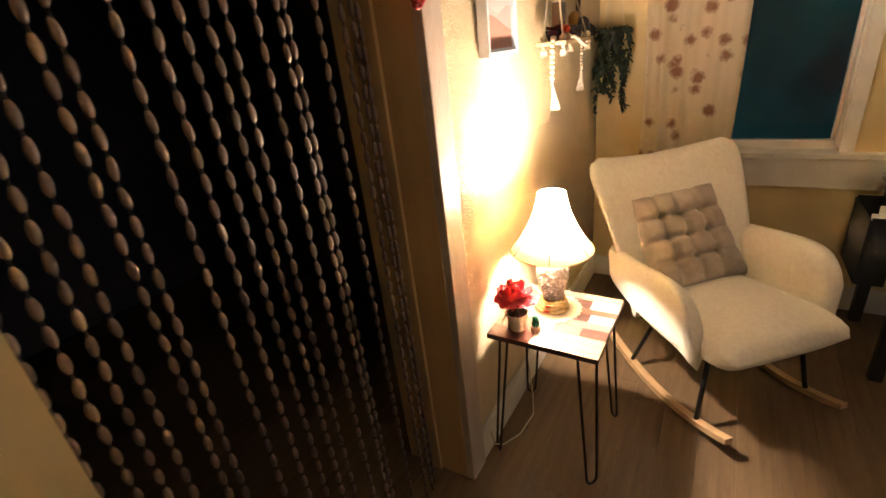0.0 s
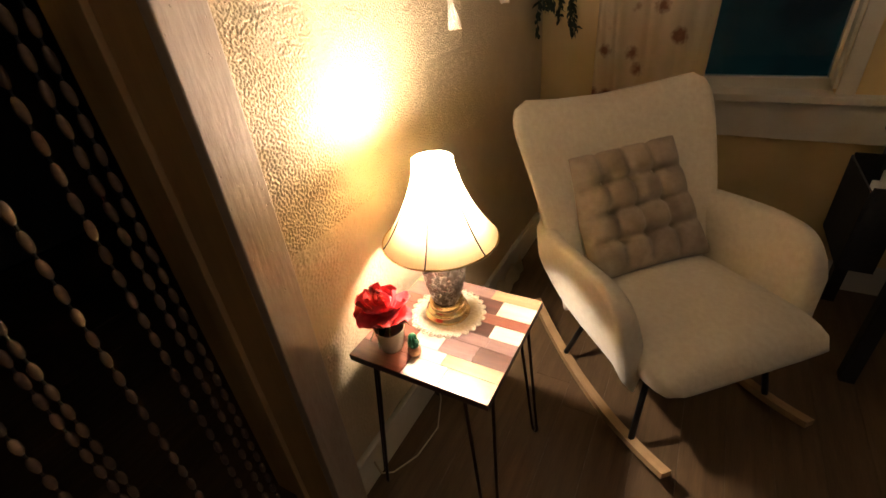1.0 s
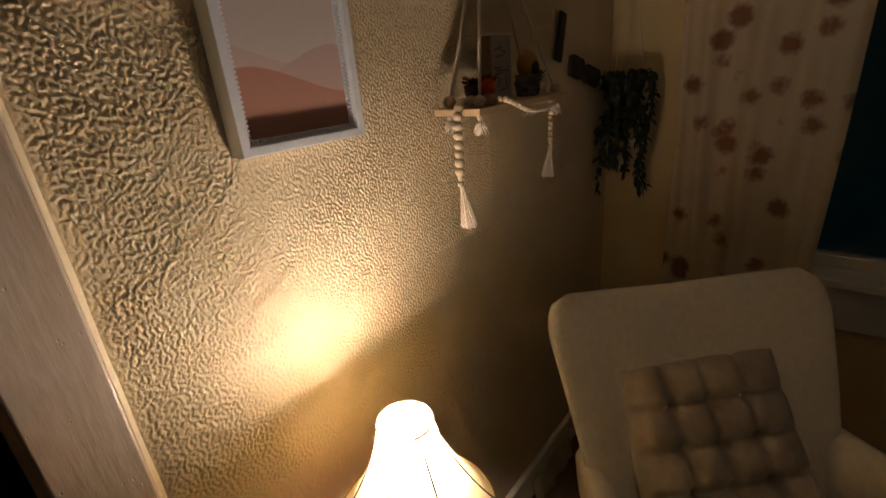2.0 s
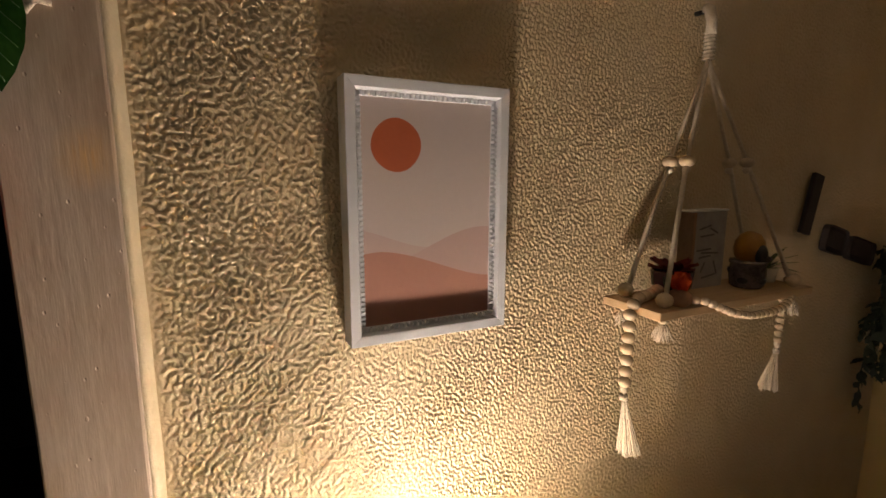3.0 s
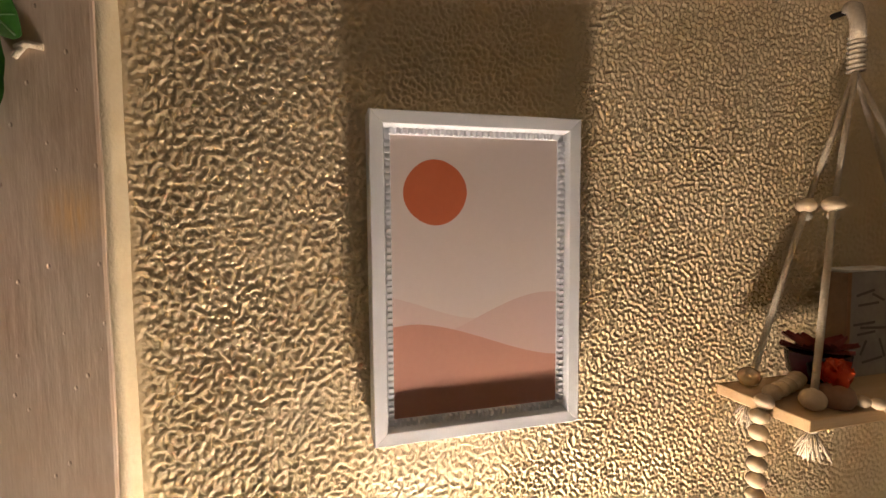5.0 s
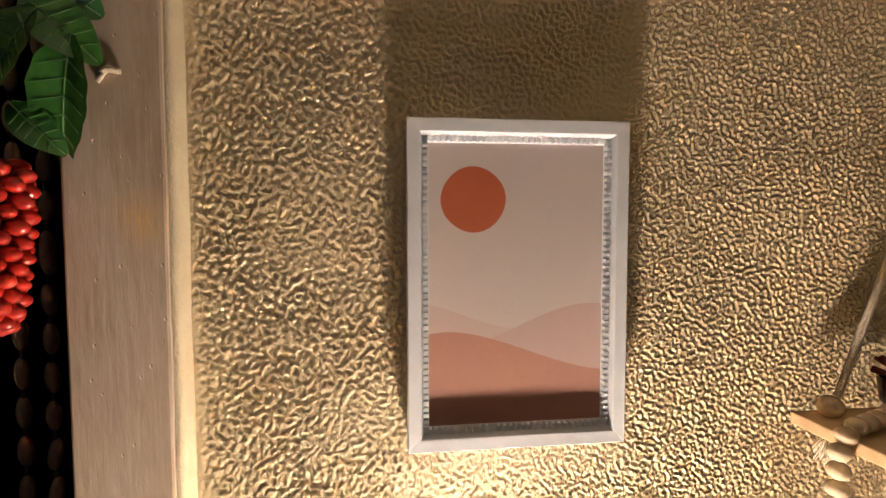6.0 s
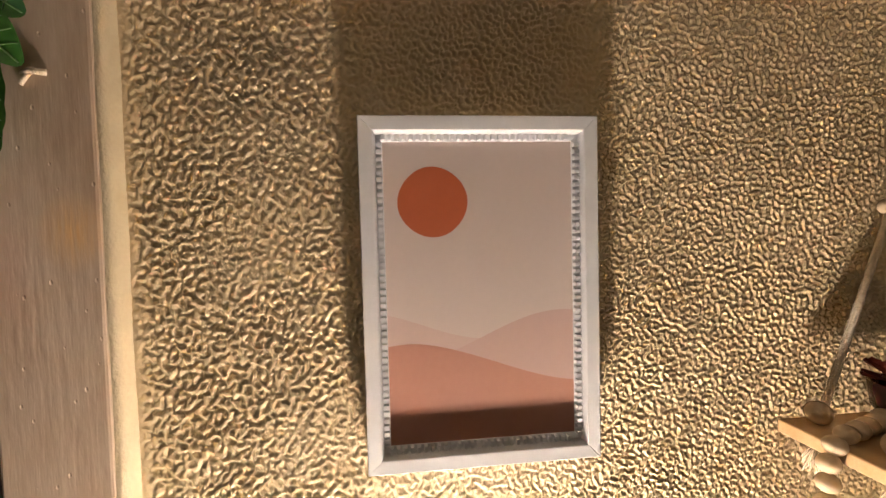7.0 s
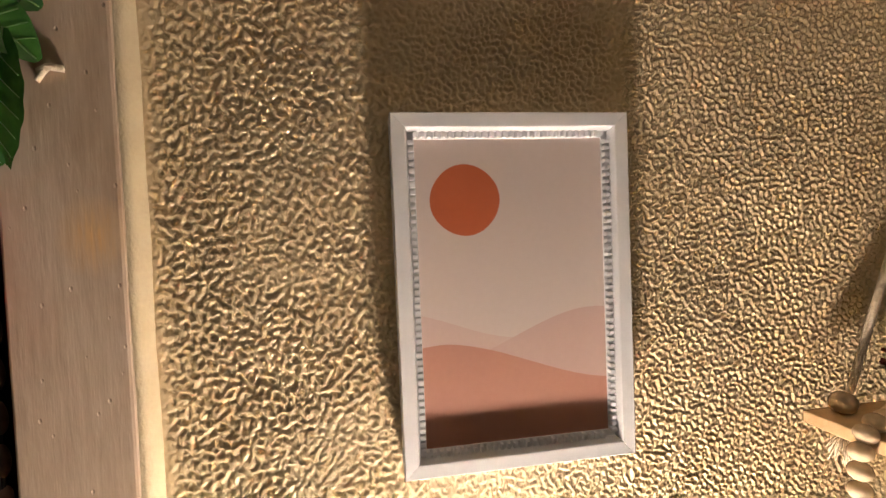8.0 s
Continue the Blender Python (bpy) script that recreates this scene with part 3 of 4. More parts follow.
def table_lamp():
    t = thing("table_lamp", pose(LAMP.x, LAMP.y, 0.5545), "lit lamp with ivory bell shade and shell-filled glass base", "table lamp")
    bm = bmesh.new()
    lathe(bm, [(0.0, 0.0), (0.058, 0.0), (0.060, 0.004), (0.058, 0.009), (0.050, 0.012), (0.049, 0.016), (0.053, 0.019), (0.053, 0.024), (0.046, 0.028), (0.044, 0.034), (0.047, 0.037), (0.045, 0.042), (0.036, 0.045), (0.0, 0.045)], 40)
    part("base", bm, BRASS, t, "stepped polished brass base")
    prof = [(0.036, 0.045), (0.040, 0.060), (0.050, 0.095), (0.056, 0.130), (0.057, 0.155), (0.052, 0.175), (0.038, 0.190), (0.024, 0.197)]
    bm = bmesh.new()
    lathe(bm, prof, 40)
    g = part("vase", bm, VASEGLASS, t, "clear glass vase")
    g.visible_shadow = False
    rng = random.Random(3)
    bm = bmesh.new()
    for _ in range(330):
        z = rng.uniform(0.05, 0.178)
        r0 = np.interp(z, [p[1] for p in prof], [p[0] for p in prof]) - 0.009
        a = rng.uniform(0, 2 * math.pi)
        s = rng.uniform(0.004, 0.0085)
        ball(bm, (r0 * math.cos(a), r0 * math.sin(a), z), (s, s * rng.uniform(0.6, 1.1), s * rng.uniform(0.4, 0.8)), 7, 5, Euler((rng.uniform(0, 3), rng.uniform(0, 3), rng.uniform(0, 3))).to_matrix().to_4x4())
    lathe(bm, [(max(p[0] - 0.017, 0.004), p[1] + 0.002) for p in prof[:-1]], 20)
    tagged(part("shells", bm, SHELL, g, "pale pink and brown sea shells filling the vase"), kind="stuff")
    bm = bmesh.new()
    lathe(bm, [(0.0, 0.195), (0.026, 0.195), (0.028, 0.20), (0.020, 0.208), (0.012, 0.212), (0.012, 0.26), (0.016, 0.262), (0.016, 0.335), (0.0, 0.337)], 24)
    tube(bm, [(0, 0, 0.33), (-0.016, 0, 0.366)], 0.0135, 16)
    part("socket", bm, BRASS, t, "brass neck and bulb socket")
    bm = bmesh.new()
    lathe(bm, [(0.0, 0.366), (0.012, 0.367), (0.015, 0.377), (0.022, 0.391), (0.025, 0.407), (0.023, 0.421), (0.015, 0.432), (0.007, 0.437), (0.0, 0.4375)], 20, at=(-0.016, 0, 0))
    part("bulb", bm, BULBGLOW, t, "glowing warm bulb")
    # bell shade with six gores
    zs = np.linspace(0.0, 1.0, 15)
    Z0, Z1 = 0.232, 0.432
    rr = lambda q: 0.046 + 0.090 * (1 - q) ** 1.55 + 0.004 * math.exp(-q * 12)
    n = 64
    outer = [[(rr(q) * (1 - 0.014 * (1 - abs(math.cos(3 * (2 * math.pi * i / n + math.radians(15.5)))))) * math.cos(2 * math.pi * i / n), rr(q) * (1 - 0.014 * (1 - abs(math.cos(3 * (2 * math.pi * i / n + math.radians(15.5)))))) * math.sin(2 * math.pi * i / n), Z0 + (Z1 - Z0) * q) for i in range(n)] for q in zs]
    bm = bmesh.new()
    loft(bm, outer, False)
    sh = part("shade", bm, SHADE, t, "ivory silk bell lampshade")
    for k in range(6):
        a = 2 * math.pi * k / 6 - math.radians(15.5)
        bm = bmesh.new()
        tube(bm, [(rr(q) * math.cos(a) * 1.004, rr(q) * math.sin(a) * 1.004, Z0 + (Z1 - Z0) * q) for q in zs[:-2]], 0.0017, 5)
        part("seam", bm, HAIRPIN, sh, "thin dark seam of the shade")
    for z, q in ((Z0, 0), (Z1, 1)):
        bm = bmesh.new()
        tube(bm, [(rr(q) * math.cos(a), rr(q) * math.sin(a), z) for a in np.linspace(0, 2 * math.pi, 49)], 0.0022, 6)
        part("shade_rim", bm, BRASS if q == 0 else LACE, sh, "piped rim of the shade")
    bm = bmesh.new()
    for a in (0, 2 * math.pi / 3, 4 * math.pi / 3):
        tube(bm, [(0.013 * math.cos(a), 0.013 * math.sin(a), 0.31), (0.034 * math.cos(a), 0.034 * math.sin(a), 0.33), (0.045 * math.cos(a), 0.045 * math.sin(a), 0.43)], 0.001, 5)
    part("shade_fitter", bm, BRASS, t, "wire fitter")
    return t


table_lamp()
bm = bmesh.new()
tube(bm, [(0.15, 0.34, 0.556), (0.06, 0.43, 0.556), (0.022, 0.455, 0.53), (0.020, 0.46, 0.35), (0.022, 0.45, 0.16), (0.06, 0.40, 0.02), (0.10, 0.30, 0.006), (0.09, 0.18, 0.005), (0.05, 0.10, 0.005), (0.03, 0.07, 0.03), (0.024, 0.06, 0.10)], 0.0028, 6)
single("lamp_cord", bm, CERAMIC, "ivory lamp cord trailing down to the floor", "cord")


def petal(bm, m, length, width, cup):
    def fn(u, v):
        s = (v - 0.5) * 2
        w = width / 2 * math.sin(math.pi * (0.12 + 0.80 * u)) ** 0.6
        ruff = 0.05 * length * math.sin(s * 7 + u * 3) * u * u
        return m @ Vector((length * u * (1 - 0.08 * s * s), s * w, cup * length * (u * u * 0.7 + 0.5 * s * s * u) + ruff))
    return sheet(bm, fn, 6, 6)


def flower_pot():
    t = thing("potted_flower", pose(0.122, 0.132, 0.5505), "red silk rose in a small cream ceramic pot", "potted flower")
    bm = bmesh.new()
    lathe(bm, [(0.0, 0.0), (0.024, 0.0), (0.027, 0.004), (0.033, 0.035), (0.037, 0.062), (0.038, 0.066), (0.036, 0.067), (0.033, 0.058), (0.024, 0.02), (0.0, 0.02)], 32)
    part("pot", bm, CERAMIC, t, "cream glazed ceramic pot")
    bm = bmesh.new()
    tube(bm, [(0, 0, 0.02), (0.002, -0.003, 0.06), (-0.004, -0.008, 0.114)], 0.004, 6)
    part("stem", bm, LEAF, t)
    rng = random.Random(5)
    c = Vector((-0.004, -0.008, 0.112))
    for layer, (count, tilt, ln, w, cup) in enumerate(((7, 2, 0.066, 0.060, 0.25), (7, 20, 0.062, 0.056, 0.35), (6, 40, 0.054, 0.048, 0.5), (5, 60, 0.044, 0.040, 0.6), (4, 76, 0.034, 0.030, 0.7))):
        for k in range(count):
            m = Matrix.Translation(c + Vector((0, 0, 0.004 * layer))) @ pose(0, 0, 0, 0, 0, 360 * k / count + layer * 27 + rng.uniform(-10, 10)) @ pose(0, 0, 0, rng.uniform(-14, 14), -tilt + rng.uniform(-9, 9), 0)
            bm = bmesh.new()
            petal(bm, m, 1.10 * ln * rng.uniform(0.9, 1.1), 1.12 * w * rng.uniform(0.9, 1.15), cup)
            part("petal", bm, PETAL, t)
    for ang, tilt in ((200, 34), (80, 22), (150, 34), (-140, 52), (228, 60)):
        bm = bmesh.new()
        leaf_blade(bm, Matrix.Translation((0, -0.004, 0.082)) @ pose(0, 0, 0, 0, tilt, ang), 0.080, 0.048, 0.30)
        part("leaf", bm, LEAF, t)


flower_pot()


def cactus():
    t = thing("cactus_figurine", pose(0.186, 0.134, 0.5505), "tiny green cactus figurine in a brown pot", "figurine")
    bm = bmesh.new()
    lathe(bm, [(0.0, 0.0), (0.012, 0.0), (0.016, 0.006), (0.017, 0.018), (0.014, 0.024), (0.0, 0.025)], 20)
    part("pot", bm, CLAY, t, "brown clay pot")
    bm = bmesh.new()
    rings = [[(r * (1 + 0.14 * math.cos(9 * a)) * math.cos(a), r * (1 + 0.14 * math.cos(9 * a)) * math.sin(a), z) for a in np.linspace(0, 2 * math.pi, 37)[:-1]] for r, z in ((0.009, 0.024), (0.013, 0.032), (0.012, 0.042), (0.009, 0.047), (0.010, 0.054), (0.007, 0.062), (0.002, 0.064))]
    loft(bm, rings)
    ball(bm, (0.010, -0.004, 0.046), (0.005, 0.005, 0.007), 10, 7)
    part("cactus", bm, CACTUS, t, "ribbed green cactus")


cactus()


# ---- the rocking chair ----
CHAIR = pose(0.738, 0.805, 0, 0, 0, -46)


def rocking_chair():
    t = thing("rocking_chair", CHAIR, "cream boucle wingback rocking chair with wooden rockers", "rocking chair")
    N = 36
    ring_t = [2 * math.pi * i / N for i in range(N)]
    # seat
    rings = []
    for f in np.linspace(-0.28, 0.325, 22):
        q = (f - 0.0225) / 0.3025
        r = max(1 - abs(q) ** 4.5, 0.0) ** 0.5
        half = (0.275 + 0.03 * max(0, q)) * (0.80 + 0.20 * r)
        thick = 0.008 + 0.067 * r
        zc = 0.372 + 0.025 * q + 0.012 * (1 - q * q)
        rings.append([(f, -0.035 + 0.92 * half * spow(math.cos(a), 0.45), zc + thick * spow(math.sin(a), 0.8) * (1 + 0.12 * math.cos(a) ** 2 * 0)) for a in ring_t])
    bm = bmesh.new()
    loft(bm, rings)
    part("seat", bm, BOUCLE, t, "thick padded boucle seat")
    # wing back
    rings = []
    for q in np.linspace(0, 1, 30):
        z = 0.34 + 0.580 * q
        f0 = -0.215 - 0.265 * q + 0.03 * math.sin(math.pi * q)
        half = 0.300 + 0.092 * q ** 1.2
        r = 1.0 if q < 0.93 else math.sqrt(max(0, 1 - ((q - 0.93) / 0.07) ** 2))
        thick = 0.006 + 0.036 * r
        if q > 0.84:
            half -= 0.075 * (1 - math.sqrt(max(0, 1 - ((q - 0.84) / 0.16) ** 2)))
        ring = []
        for a in ring_t:
            y = half * spow(math.cos(a), 0.55)
            s = y / half
            ring.append((f0 + thick * spow(math.sin(a), 0.9) + 0.085 * abs(s) ** 2.4 * (1 - 0.25 * q), -0.042 + 0.955 * y, 0.014 * q + z + 0.040 * q * s * s - 0.014 * q))
        rings.append(ring)
    bm = bmesh.new()
    loft(bm, rings)
    part("backrest", bm, BOUCLE, t, "tall winged boucle backrest")
    for side in (-1, 1):
        rings = []
        for q in np.linspace(0, 1, 26):
            f = -0.30 + 0.515 * q
            top = 0.600 + 0.030 * min(q / 0.6, 1.0)
            if q > 0.70:
                top = 0.40 + (top - 0.40) * max(0, 1 - ((q - 0.70) / 0.30) ** 2.6) ** 0.5
            low = 0.43 - 0.115 * q ** 0.8
            r = 1.0 if 0.06 < q < 0.94 else math.sqrt(max(0.02, 1 - ((abs(q - 0.5) - 0.44) / 0.06) ** 2))
            thick = 0.036 * r + 0.002
            y0 = -0.035 + side * (0.282 + 0.020 * math.sin(math.pi * min(1, q * 1.15)))
            zc, hh = (top + low) / 2, max((top - low) / 2, 0.02)
            rings.append([(f, y0 + thick * spow(math.cos(a), 0.8) + side * 0.028 * (hh * math.sin(a)) / 0.13, zc + hh * spow(math.sin(a), 0.55)) for a in ring_t])
        bm = bmesh.new()
        loft(bm, rings)
        arm = part("armrest", bm, BOUCLE, t, "rounded boucle armrest")
        bm = bmesh.new()
        tube(bm, [(f, -0.035 + side * (0.322 + 0.012 * math.sin(f * 3)), 0.515 - 0.18 * f) for f in np.linspace(-0.24, 0.06, 12)], 0.0022, 6)
        tube(bm, [(0.06, -0.035 + side * 0.322, z) for z in np.linspace(0.50, 0.43, 8)], 0.0022, 6)
        part("piping", bm, BOUCLE, arm, "sewn seam")
        # rocker, a bent slat
        rings = []
        for f in np.linspace(-0.44, 0.335, 26):
            z = 0.002 + f * f / 1.75
            y = side * (0.262 - 0.03 * (f + 0.1))
            rings.append([(f, y - 0.016, z), (f, y + 0.016, z), (f, y + 0.016, z + 0.024), (f, y - 0.016, z + 0.024)])
        bm = bmesh.new()
        loft(bm, rings)
        part("rocker", bm, BEECH, t, "curved light wooden rocker", smooth=False)
        for top, foot in (((0.15, side * 0.20, 0.325), (0.187, side * 0.253, 0.035)), ((-0.13, side * 0.20, 0.33), (-0.208, side * 0.264, 0.04))):
            bm = bmesh.new()
            tube(bm, [top, foot], 0.0095, 10)
            part("leg", bm, BLACKMETAL, t, "black steel leg")
        bm = bmesh.new()
        tube(bm, [(0.15, side * 0.20, 0.322), (-0.13, side * 0.20, 0.327)], 0.008, 8)
        part("seat_rail", bm, BLACKMETAL, t, "black steel rail")
    for f, z in ((0.15, 0.318), (-0.13, 0.322)):
        bm = bmesh.new()
        tube(bm, [(f, -0.20, z), (f, 0.20, z)], 0.008, 8)
        part("seat_rail", bm, BLACKMETAL, t, "black steel rail")
    return t


rocking_chair()


def cushion():
    S, n = 0.44, 56
    tuft = [-0.095, 0.0, 0.095]

    def height(u, v):
        e = min(S / 2 - abs(u), S / 2 - abs(v))
        h = 0.068 * (1 - math.exp(-max(e, 0) / 0.022))
        k = min(1.0, max(0.0, (e - 0.006) / 0.030))
        for a in tuft:
            h -= k * 0.020 * math.exp(-abs((u - a) / 0.013) ** 1.5) + k * 0.020 * math.exp(-abs((v - a) / 0.013) ** 1.5)
            for b in tuft:
                h -= 0.022 * math.exp(-((u - a) ** 2 + (v - b) ** 2) / 0.014 ** 2)
        return max(h, 0.004)

    def outline(u, v):
        k = 1 - 0.05 * (1 - (2 * abs(v) / S) ** 2) * (abs(u) * 2 / S) ** 4
        j = 1 - 0.05 * (1 - (2 * abs(u) / S) ** 2) * (abs(v) * 2 / S) ** 4
        return u * k, v * j
    t = thing("cushion", CHAIR @ pose(-0.25, -0.03, 0.600) @ pose(0, 0, 0, 2, -38, 0), "taupe linen cushion with button tufts, on the chair", "cushion")
    bm = bmesh.new()
    for sgn in (1, -1):
        def fn(i, j):
            u, v = (i - 0.5) * S, (j - 0.5) * S
            x, y = outline(u, v)
            return (sgn * height(u, v), x, y)
        sheet(bm, fn, n, n)
    bmesh.ops.remove_doubles(bm, verts=bm.verts, dist=0.0001)
    part("cover", bm, LINEN, t)
    for a in tuft:
        for b in tuft:
            bm = bmesh.new()
            ball(bm, (height(a, b) + 0.002, a, b), (0.004, 0.008, 0.008), 10, 6)
            part("button", bm, LINEN, t)


cushion()


# ---- the picture ----
def picture():
    W, Hh, D, B = 0.2175, 0.319, 0.034, 0.0130
    t = thing("framed_picture", pose(0.004, 0.2185, 1.4115) @ pose(0, 0, 0, 0, 0.3, 0), "white deep-framed desert print hanging on the plaster wall", "picture")
    F = FRAMEPAINT

    def rail(p, q, inward):
        """One mitred moulding from p to q along the outside edge."""
        p, q, inward = Vector(p), Vector(q), Vector(inward)
        d = (q - p).normalized()
        prof = [(0.0, 0.0), (0.0, D - 0.0008), (0.0008, D), (B - 0.001, D - 0.0006), (B, D - 0.0014), (B + 0.0012, D - 0.0060), (B + 0.0018, D - 0.0112), (B + 0.0074, D - 0.0116), (B + 0.0078, D - 0.0126), (B + 0.0078, 0.006), (B, 0.0)]
        bm = bmesh.new()
        gap = 0.00012
        loft(bm, [[p + inward * s + d * (s + gap) + Vector((x, 0, 0)) for s, x in prof], [q + inward * s - d * (s + gap) + Vector((x, 0, 0)) for s, x in prof]])
        return part("frame_rail", bm, F, t, smooth=False)
    rails = (rail((0, 0, 0), (0, W, 0), (0, 0, 1)), rail((0, W, 0), (0, W, Hh), (0, -1, 0)), rail((0, W, Hh), (0, 0, Hh), (0, 0, -1)), rail((0, 0, Hh), (0, 0, 0), (0, 1, 0)))
    # toothed inner beading
    L = B + 0.0046
    for k, (r, start, step, count) in enumerate(((rails[0], (L + 0.004, L), (0.0062, 0), 28), (rails[1], (W - L, L + 0.004), (0, 0.0062), 45), (rails[2], (L + 0.004, Hh - L), (0.0062, 0), 28), (rails[3], (L, L + 0.004), (0, 0.0062), 45))):
        bm = bmesh.new()
        for i in range(count):
            y, z = start[0] + step[0] * i, start[1] + step[1] * i
            a, b = (0.0026, 0.0017) if k % 2 else (0.0017, 0.0026)
            box(bm, (D - 0.0122, y - a, z - b), (D - 0.0062, y + a, z + b), 0.0005)
        tagged(part("beading", bm, F, r, "row of small white teeth", smooth=False), kind="stuff")
    X = D - 0.0132
    pr = part("print", boxed((0.004, 0.0135, 0.0135), (X, W - 0.0135, Hh - 0.0135)), PRINTSKY, t, "blush desert print", smooth=False)
    lo, hi = 0.0145, W - 0.0145

    def hill(name, fn, x, material):
        bm = bmesh.new()
        n = 48
        top = [Vector((x, lo + (hi - lo) * i / n, fn(i / n))) for i in range(n + 1)]
        vs = [bm.verts.new(p) for p in top]
        ws = [bm.verts.new((x, p.y, 0.0145)) for p in top]
        for i in range(n):
            bm.faces.new((ws[i], ws[i + 1], vs[i + 1], vs[i]))
        part(name, bm, material, pr, smooth=False)
    s = lambda q: q * q * (3 - 2 * q)
    hill("hill", lambda q: 0.145 - 0.029 * s(min(1, max(0, (q + 0.1) / 0.62))) + (0.005 * (q - 0.5) if q > 0.5 else 0), X + 0.00006, PRINTHILL_A)
    hill("hill", lambda q: 0.0935 + 0.0465 * s(min(1, max(0, (q - 0.08) / 0.82))) - 0.004 * max(0, q - 0.93) * 6, X + 0.00012, PRINTHILL_B)
    hill("hill", lambda q: 0.1145 - 0.003 * (1 - min(1, q / 0.2)) ** 2 - 0.0435 * s(min(1, max(0, (q - 0.10) / 0.94))), X + 0.00018, PRINTHILL_C)
    bm = bmesh.new()
    n = 48
    rim = [(X + 0.0001, 0.0651 + 0.0320 * math.cos(2 * math.pi * i / n) * (1 + 0.010 * math.sin(2 * math.pi * 4 * i / n + 1)), 0.2437 + 0.0320 * math.sin(2 * math.pi * i / n) * (1 + 0.010 * math.sin(2 * math.pi * 4 * i / n + 1))) for i in range(n)]
    loft(bm, [rim, [(X - 0.0005, y, z) for _, y, z in rim]])
    part("sun", bm, PRINTSUN, pr, "terracotta sun disc", smooth=False)


picture()


# ---- the hanging shelf ----
SZ = 1.43
SX0, SX1, SY0, SY1 = 0.028, 0.136, 0.628, 1.002


def hanging_shelf():
    t = thing("hanging_shelf", pose(0, 0, SZ), "small pale wood shelf hung from cotton cords and beads", "hanging shelf")
    part("board", boxed((SX0, SY0, -0.013), (SX1, SY1, 0.0), 0.0015), SHELFWOOD, t, "pale pine board", smooth=False)
    hook = Vector((0.034, 0.828, 1.885 - SZ))
    bm = bmesh.new()
    tube(bm, [(0.0, 0.828, hook.z + 0.004), (0.014, 0.828, hook.z + 0.003), (0.022, 0.828, hook.z + 0.002), (0.024, 0.828, hook.z + 0.008)], 0.004, 8)
    part("wall_hook", bm, BLACKMETAL, t, "small dark wall hook")
    knot = hook + Vector((0.002, -0.008, -0.078))
    bm = bmesh.new()
    tube(bm, [hook + Vector((-0.014, 0, 0.007)), hook + Vector((-0.004, -0.005, 0.002)), hook + Vector((0.003, -0.008, -0.02)), hook + Vector((0.004, -0.01, -0.04))], 0.008, 10)
    tube(bm, [hook + Vector((-0.014, 0.002, 0.006)), hook + Vector((-0.008, 0.006, -0.02)), hook + Vector((-0.002, 0.0, -0.04))], 0.005, 10)
    part("loop", bm, ROPE, t, "cotton hanging loop")
    bm = bmesh.new()
    tube(bm, [hook + Vector((0.001, -0.006, -0.035 - 0.042 * q)) for q in np.linspace(0, 1, 26)], lambda q: 0.0088 + 0.0016 * math.cos(q * 44), 12)
    part("wrap", bm, ROPE, t, "tightly wrapped cotton whipping")
    for cx, cy, s in ((SX0 + 0.018, SY0 + 0.028, -1), (SX1 - 0.018, SY0 + 0.028, -1), (SX0 + 0.018, SY1 - 0.028, 1), (SX1 - 0.018, SY1 - 0.028, 1)):
        foot = Vector((cx, cy, 0.0))
        bend = Vector((knot.x + (cx - knot.x) * 0.42, knot.y + (cy - knot.y) * 0.47, 0.212))
        bm = bmesh.new()
        tube(bm, [knot, knot + (bend - knot) * 0.5, bend], 0.0032, 8)
        tube(bm, [bend, bend + (foot - bend) * 0.5, foot], 0.0036, 8)
        cord = part("cord", bm, ROPE, t, "cotton cord")
        bm = bmesh.new()
        ball(bm, bend, (0.0115, 0.0115, 0.009), 14, 9)
        part("bead", bm, BEADWOOD, cord, "wooden bead on the cord")
        bm = bmesh.new()
        ball(bm, bend - Vector((0, 0, 0.013)), (0.0065, 0.0065, 0.006), 10, 7)
        part("knot", bm, ROPE, cord)
        bm = bmesh.new()
        ball(bm, foot + Vector((0, 0, 0.011)), (0.0122, 0.0122, 0.0112), 16, 10)
        part("bead", bm, BEADWOOD, cord, "large wooden bead on the board")
        rng = random.Random(int(cx * 900 + cy * 70))
        bm = bmesh.new()
        ball(bm, foot - Vector((0, 0, 0.019)), (0.007, 0.007, 0.006), 10, 7)
        for _ in range(60):
            d = Vector((rng.uniform(-0.013, 0.013), rng.uniform(-0.013, 0.013), -rng.uniform(0.016, 0.034)))
            o = foot - Vector((0, 0, 0.019))
            tube(bm, [o, o + d * 0.5 + Vector((rng.uniform(-0.003, 0.003), rng.uniform(-0.003, 0.003), 0)), o + d], 0.0007, 4)
        part("fringe", bm, ROPE, cord, "frayed cotton cord end")
    return t


hanging_shelf()


